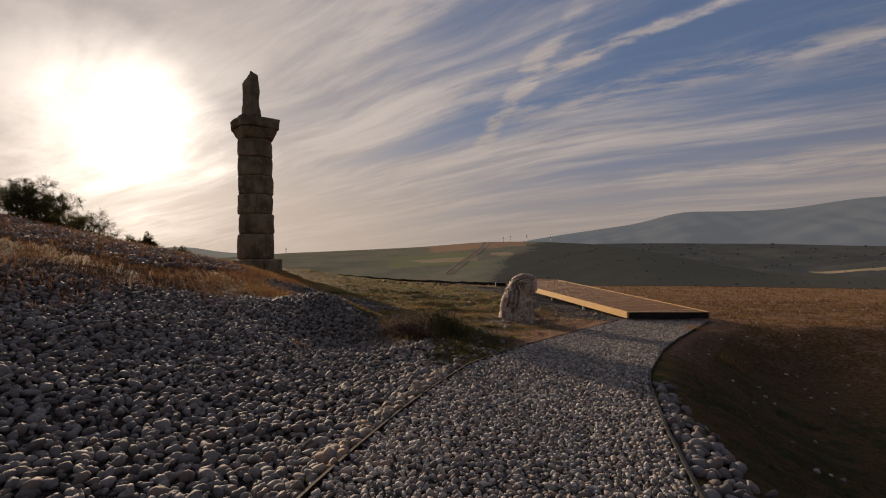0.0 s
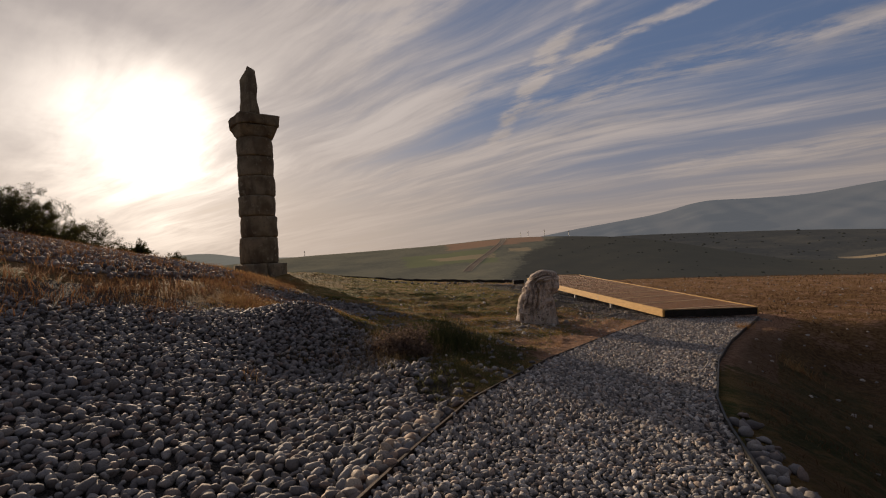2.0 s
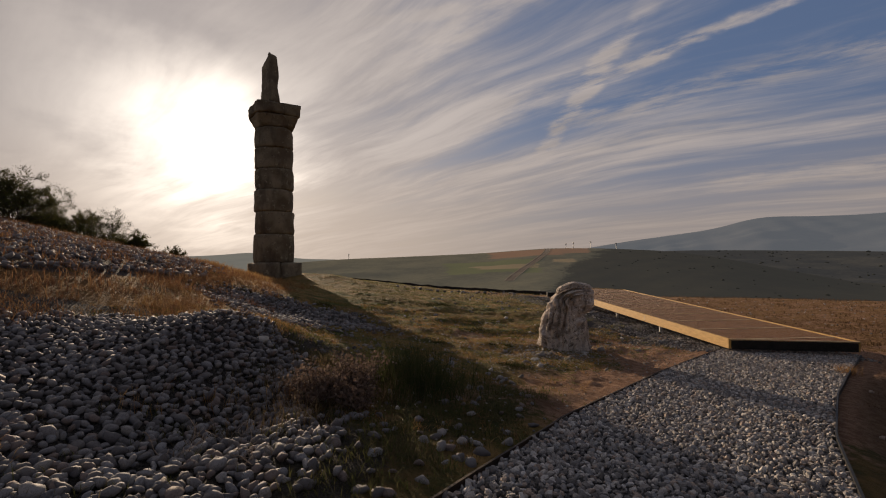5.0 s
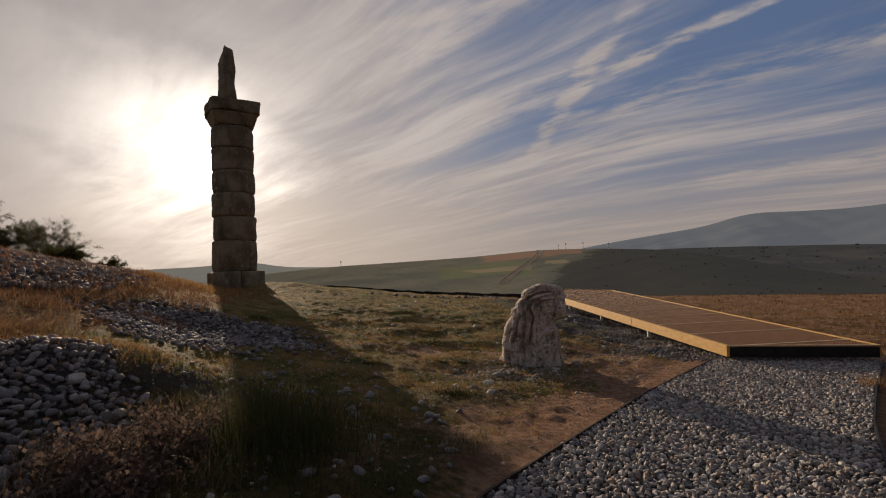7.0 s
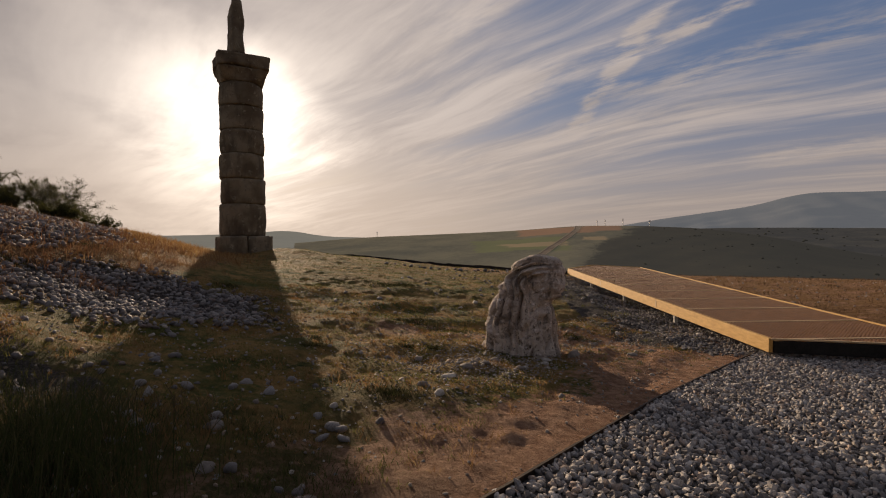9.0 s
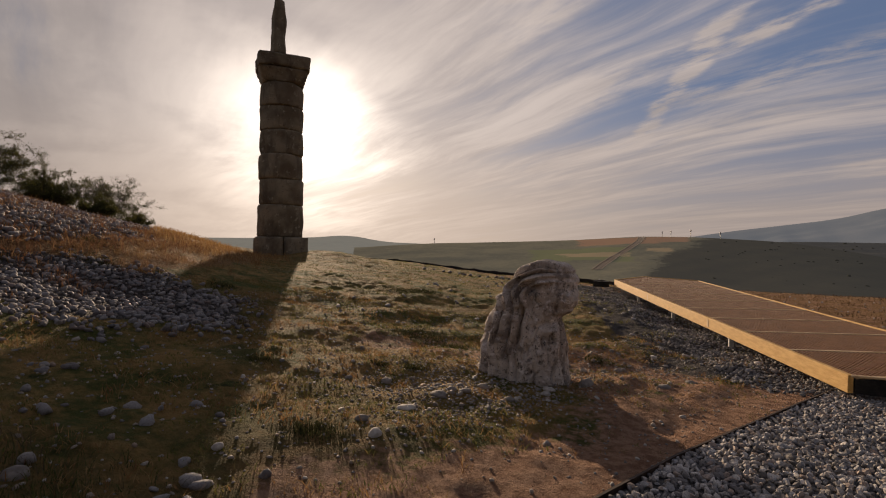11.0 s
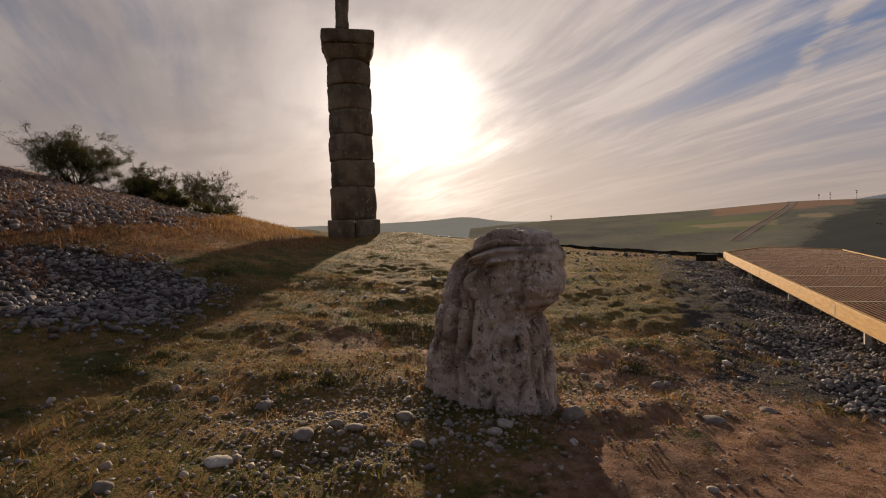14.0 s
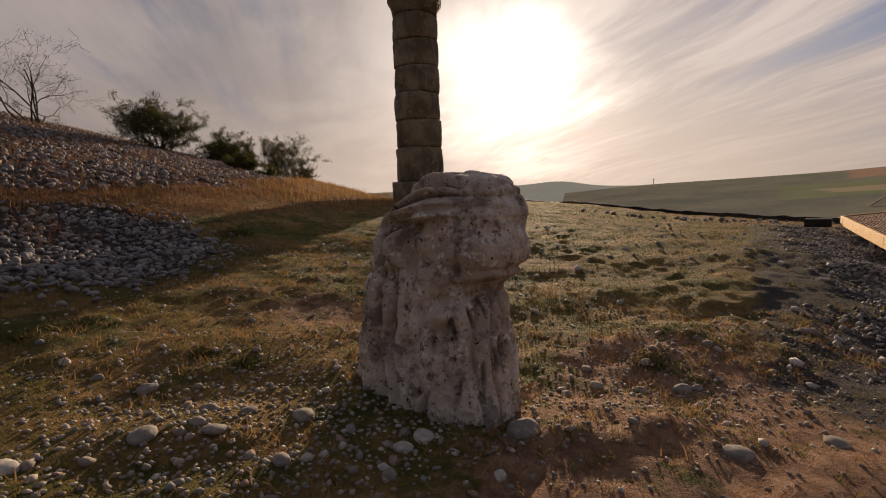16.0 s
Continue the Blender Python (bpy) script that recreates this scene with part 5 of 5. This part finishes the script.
# ---- single stones ----
def build_stone(x, y, size, flat, mat, label, seed, parent=None, sink=0.3):
    bm = bmesh.new()
    bmesh.ops.create_icosphere(bm, subdivisions=3, radius=1)
    off = Vector((seed * 3.7, seed * 1.3, seed * 2.1))
    for v in bm.verts:
        v.co *= 1 + 0.32 * noise.noise(v.co * 0.8 + off) + 0.10 * noise.noise(v.co * 2.4 + off) + 0.03 * noise.noise(v.co * 6 + off)
        v.co = Vector((v.co.x, v.co.y * 0.8, v.co.z * flat)) * size
    ob = smooth(part("stone", bm, mat))
    ob.matrix_world = pose(x, y, float(height(x, y)) + size * flat * 0.05, 0, 0, seed * 47)
    tagged(ob, label, "stone", "stones about the statue")


M_ROUND = simple("round_stone", (0.15, 0.13, 0.115), (0.28, 0.245, 0.21), 5, 0.85, relief=0.5)
M_PALE = simple("pale_stone", (0.32, 0.29, 0.255), (0.50, 0.46, 0.41), 6, 0.85, relief=0.5)
STONES = ((3.17, 16.52, 0.095, 0.95), (1.05, 15.28, 0.075, 0.5), (1.74, 15.02, 0.09, 0.45), (0.66, 15.11, 0.045, 0.6), (1.61, 15.42, 0.055, 0.6), (1.82, 15.58, 0.06, 0.5), (2.04, 15.81, 0.078, 0.5),
          (1.80, 15.28, 0.05, 0.6), (1.95, 15.30, 0.07, 0.4), (2.20, 15.36, 0.04, 0.6), (2.41, 15.43, 0.06, 0.5), (2.63, 16.10, 0.04, 0.7), (3.25, 18.34, 0.06, 0.6), (2.88, 18.0, 0.055, 0.6), (3.12, 17.66, 0.06, 0.6),
          (3.39, 17.8, 0.055, 0.6), (3.69, 18.18, 0.05, 0.6), (2.86, 15.75, 0.045, 0.6), (4.14, 17.21, 0.09, 0.35), (1.42, 13.9, 0.055, 0.7), (0.58, 11.43, 0.07, 0.7), (-0.24, 10.45, 0.07, 0.7), (-0.5, 10.85, 0.08, 0.7),
          (3.6, 18.1, 0.08, 0.6), (3.55, 19.1, 0.06, 0.6), (4.55, 17.8, 0.08, 0.5), (4.2, 20.3, 0.09, 0.6), (0.25, 12.0, 0.07, 0.6), (3.0, 17.4, 0.05, 0.6), (2.7, 17.9, 0.045, 0.6))
PALE_STONES = ((1.61, 14.45, 0.085, 0.45), (1.60, 14.24, 0.035, 0.6), (1.64, 13.66, 0.065, 0.7), (2.76, 16.12, 0.075, 0.45), (2.74, 15.98, 0.055, 0.7), (0.82, 12.9, 0.045, 0.7), (3.3, 16.1, 0.04, 0.6), (-2.1, 11.1, 0.10, 0.6))
for k, (x, y, s, f) in enumerate(STONES + PALE_STONES):
    pale = k >= len(STONES)
    build_stone(x, y, s, f, M_PALE if pale else M_ROUND, ("pale flat stone lying on the worn turf" if pale else "rounded grey stone lying on the turf") if k else "round grey stone against the statue's foot", k + 1)


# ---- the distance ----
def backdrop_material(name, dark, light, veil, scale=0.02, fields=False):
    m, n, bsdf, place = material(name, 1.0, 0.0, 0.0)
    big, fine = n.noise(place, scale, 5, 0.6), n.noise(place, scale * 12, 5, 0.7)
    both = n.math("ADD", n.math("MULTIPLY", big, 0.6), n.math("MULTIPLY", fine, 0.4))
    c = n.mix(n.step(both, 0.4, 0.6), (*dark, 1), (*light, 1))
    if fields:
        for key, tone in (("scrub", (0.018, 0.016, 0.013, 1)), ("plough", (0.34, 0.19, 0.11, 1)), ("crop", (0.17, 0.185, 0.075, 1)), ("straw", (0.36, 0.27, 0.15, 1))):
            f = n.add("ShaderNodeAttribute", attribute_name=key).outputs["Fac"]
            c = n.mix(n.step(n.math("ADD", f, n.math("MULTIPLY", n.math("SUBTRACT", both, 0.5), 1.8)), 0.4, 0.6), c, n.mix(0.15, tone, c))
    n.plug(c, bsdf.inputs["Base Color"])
    # aerial haze is put in as an even emission of the surface
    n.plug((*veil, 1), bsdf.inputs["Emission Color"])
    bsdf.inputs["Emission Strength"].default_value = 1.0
    return m


def ridge(name, crest, foot, foot_z, bearings, slopes, mat, label, roughness, steps=90, span=260, zones=None, seed=0):
    """A range of hills: its crest stands at the given distance and slopes, seen from the start of the walk."""
    az = np.linspace(bearings[0], bearings[-1], span)
    tan = np.interp(az, bearings, slopes)
    tan = np.convolve(np.pad(tan, 6, "edge"), np.ones(13) / 13, "valid")
    v = np.linspace(-0.35, 1, steps)
    AZ, V = np.meshgrid(az, v)
    dist = crest + (foot - crest) * V
    rise = np.where(V > 0, 1 - V * V * (3 - 2 * V) * 0.25 - 0.75 * V, 1 + 1.2 * V)
    x, y = dist * np.sin(np.radians(AZ)), dist * np.cos(np.radians(AZ))
    top = 1.5 + crest * tan[None, :]
    z = foot_z + (top - foot_z) * rise
    z = z + roughness * (wave(x, y, crest * 0.16, seed) * 0.5 + wave(x, y, crest * 0.05, seed + 1) * 0.22) * np.clip(V * 3, 0.06, 1)
    i = np.arange(AZ.size).reshape(AZ.shape)
    faces = np.stack([i[:-1, :-1], i[1:, :-1], i[1:, 1:], i[:-1, 1:]], -1).reshape(-1, 4)
    extra = {k: f(AZ, V).ravel() for k, f in (zones or {}).items()}
    ob = mesh_from(name, np.stack([x, y, z], -1).reshape(-1, 3), faces, mat, extra)
    return tagged(ob, label, "hill", kind="structure")


def patch(a0, v0, da, dv):
    return lambda a, v: np.clip(1.6 - np.maximum(np.abs(a - a0) / da, np.abs(v - v0) / dv) * 1.1, 0, 1)


# haze is painted: glow and greyed base tones grow with distance
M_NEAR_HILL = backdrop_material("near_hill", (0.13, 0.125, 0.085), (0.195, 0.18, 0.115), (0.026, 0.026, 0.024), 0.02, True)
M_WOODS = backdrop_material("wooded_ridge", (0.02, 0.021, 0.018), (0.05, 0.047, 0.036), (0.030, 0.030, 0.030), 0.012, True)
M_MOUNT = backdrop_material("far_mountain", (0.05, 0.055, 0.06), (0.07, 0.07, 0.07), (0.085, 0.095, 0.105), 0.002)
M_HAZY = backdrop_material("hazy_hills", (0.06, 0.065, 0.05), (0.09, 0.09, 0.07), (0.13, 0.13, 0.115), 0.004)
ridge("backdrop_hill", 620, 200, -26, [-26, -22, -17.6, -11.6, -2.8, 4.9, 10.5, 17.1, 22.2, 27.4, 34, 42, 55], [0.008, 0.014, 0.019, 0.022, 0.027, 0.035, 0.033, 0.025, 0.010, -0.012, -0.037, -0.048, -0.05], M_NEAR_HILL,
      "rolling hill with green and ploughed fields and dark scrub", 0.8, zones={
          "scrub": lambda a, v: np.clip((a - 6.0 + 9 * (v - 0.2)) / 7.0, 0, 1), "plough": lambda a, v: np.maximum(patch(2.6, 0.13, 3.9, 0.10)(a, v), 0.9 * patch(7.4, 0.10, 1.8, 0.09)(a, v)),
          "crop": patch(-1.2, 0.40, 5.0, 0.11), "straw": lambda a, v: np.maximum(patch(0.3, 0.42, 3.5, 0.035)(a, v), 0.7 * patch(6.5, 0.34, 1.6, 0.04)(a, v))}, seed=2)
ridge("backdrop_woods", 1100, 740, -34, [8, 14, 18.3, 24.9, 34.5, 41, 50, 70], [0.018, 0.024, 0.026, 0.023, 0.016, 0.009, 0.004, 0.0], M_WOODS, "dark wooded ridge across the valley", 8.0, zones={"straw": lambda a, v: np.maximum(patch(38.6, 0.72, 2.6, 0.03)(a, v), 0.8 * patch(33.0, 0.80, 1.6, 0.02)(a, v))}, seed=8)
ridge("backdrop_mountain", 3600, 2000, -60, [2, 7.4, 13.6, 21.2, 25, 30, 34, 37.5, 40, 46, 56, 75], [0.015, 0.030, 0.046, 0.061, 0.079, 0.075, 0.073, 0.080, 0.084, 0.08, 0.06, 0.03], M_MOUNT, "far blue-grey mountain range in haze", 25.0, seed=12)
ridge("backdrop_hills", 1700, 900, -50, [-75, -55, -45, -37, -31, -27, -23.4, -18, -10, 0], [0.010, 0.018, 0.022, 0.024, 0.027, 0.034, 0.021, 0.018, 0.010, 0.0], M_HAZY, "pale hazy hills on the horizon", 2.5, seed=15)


def on_hill(hill, az, dist):
    hit, place, *_ = hill.ray_cast(Vector((dist * math.sin(radians(az)), dist * math.cos(radians(az)), 300)), Vector((0, 0, -1)))
    return place if hit else None


def build_track(hill):
    """The brown track that climbs the hill between pale verges."""
    n = 60
    for side, wide, lift, mat, label in ((0, 2.6, 0.35, M_TRACK, "brown dirt track climbing the far hill"), (-3.0, 0.35, 0.5, M_VERGE, "pale verge of the hill track"), (3.0, 0.35, 0.5, M_VERGE, "pale verge of the hill track")):
        rows = []
        for k in range(n):
            f = k / (n - 1)
            v = 0.01 + 0.60 * f
            place = on_hill(hill, 4.75 - 0.5 * f - 3.4 * f * f + 0.25 * math.sin(5 * f), 620 - 420 * v)
            if place:
                rows.append(place + Vector((side, 0, lift)))
        bm = bmesh.new()
        pairs = [(bm.verts.new(p + Vector((-wide, 0, 0))), bm.verts.new(p + Vector((wide, 0, 0)))) for p in rows]
        for a, b in zip(pairs, pairs[1:]):
            bm.faces.new((a[0], a[1], b[1], b[0]))
        tagged(part("road", bm, mat), label, "road", "wheel tracks on the hill", "structure")


M_TRACK = simple("brown_dirt", (0.09, 0.065, 0.045), (0.14, 0.10, 0.07), 0.3, relief=0)
M_VERGE = simple("pale_dirt", (0.22, 0.17, 0.11), (0.30, 0.24, 0.16), 0.3, relief=0)
M_FARSCRUB = backdrop_material("far_scrub", (0.012, 0.014, 0.009), (0.03, 0.03, 0.018), (0.014, 0.014, 0.013), 0.3)
HILL_MESH, WOODS_MESH = bpy.data.objects["backdrop_hill"], bpy.data.objects["backdrop_woods"]
bpy.context.view_layer.update()
build_track(HILL_MESH)
far_rs = np.random.RandomState(77)
for hill, crest, foot, count, a0, a1, big, label in ((HILL_MESH, 620, 200, 170, 5, 45, 1.5, "dark scrub bushes dotted over the near hill"), (WOODS_MESH, 1100, 740, 260, 14, 60, 3.0, "dark wood edges and bushes on the far ridge")):
    places, sizes = [], []
    for _ in range(count):
        az, v = far_rs.uniform(a0, a1), far_rs.uniform(0.02, 0.85)
        if hill is HILL_MESH and az < 9 + 10 * (0.5 - v):
            continue
        az = az + 1.2 * math.sin(v * 23 + az)
        place = on_hill(hill, az, crest + (foot - crest) * v)
        if place:
            places.append(place[:])
            sizes.append(big * far_rs.uniform(0.4, 1.3) * (0.6 + 0.4 * (1 - v)))
    tagged(scatter("far_scrub", COARSE, np.array(places), np.array(sizes), 0.3, M_FARSCRUB, 78), label, "scrub", kind="stuff")


def build_mast(az, dist, tan, tall):
    x, y, z = dist * math.sin(radians(az)), dist * math.cos(radians(az)), 1.5 + dist * tan
    thing = base("power_pylon", pose(x, y, z - 4), "thin grey power pylon on the ridge", "pylon", "pylons on the ridge")
    bm = bmesh.new()
    beam(bm, (0, 0, 0), (0, 0, tall + 4), 0.5, 0.5, 0)
    part("mast", bm, M_GALV, thing)
    for f in (0.75, 0.92):
        bm = bmesh.new()
        beam(bm, (-tall * 0.12, 0, 4 + tall * f), (tall * 0.12, 0, 4 + tall * f), 0.5, 0.5, 0)
        part("crossarm", bm, M_GALV, thing)


for az, tan, tall in ((-17.2, 0.019, 6), (9.4, 0.0335, 8), (7.6, 0.034, 7), (6.8, 0.034, 6), (12.0, 0.031, 7)):
    build_mast(az, 622, tan, tall)
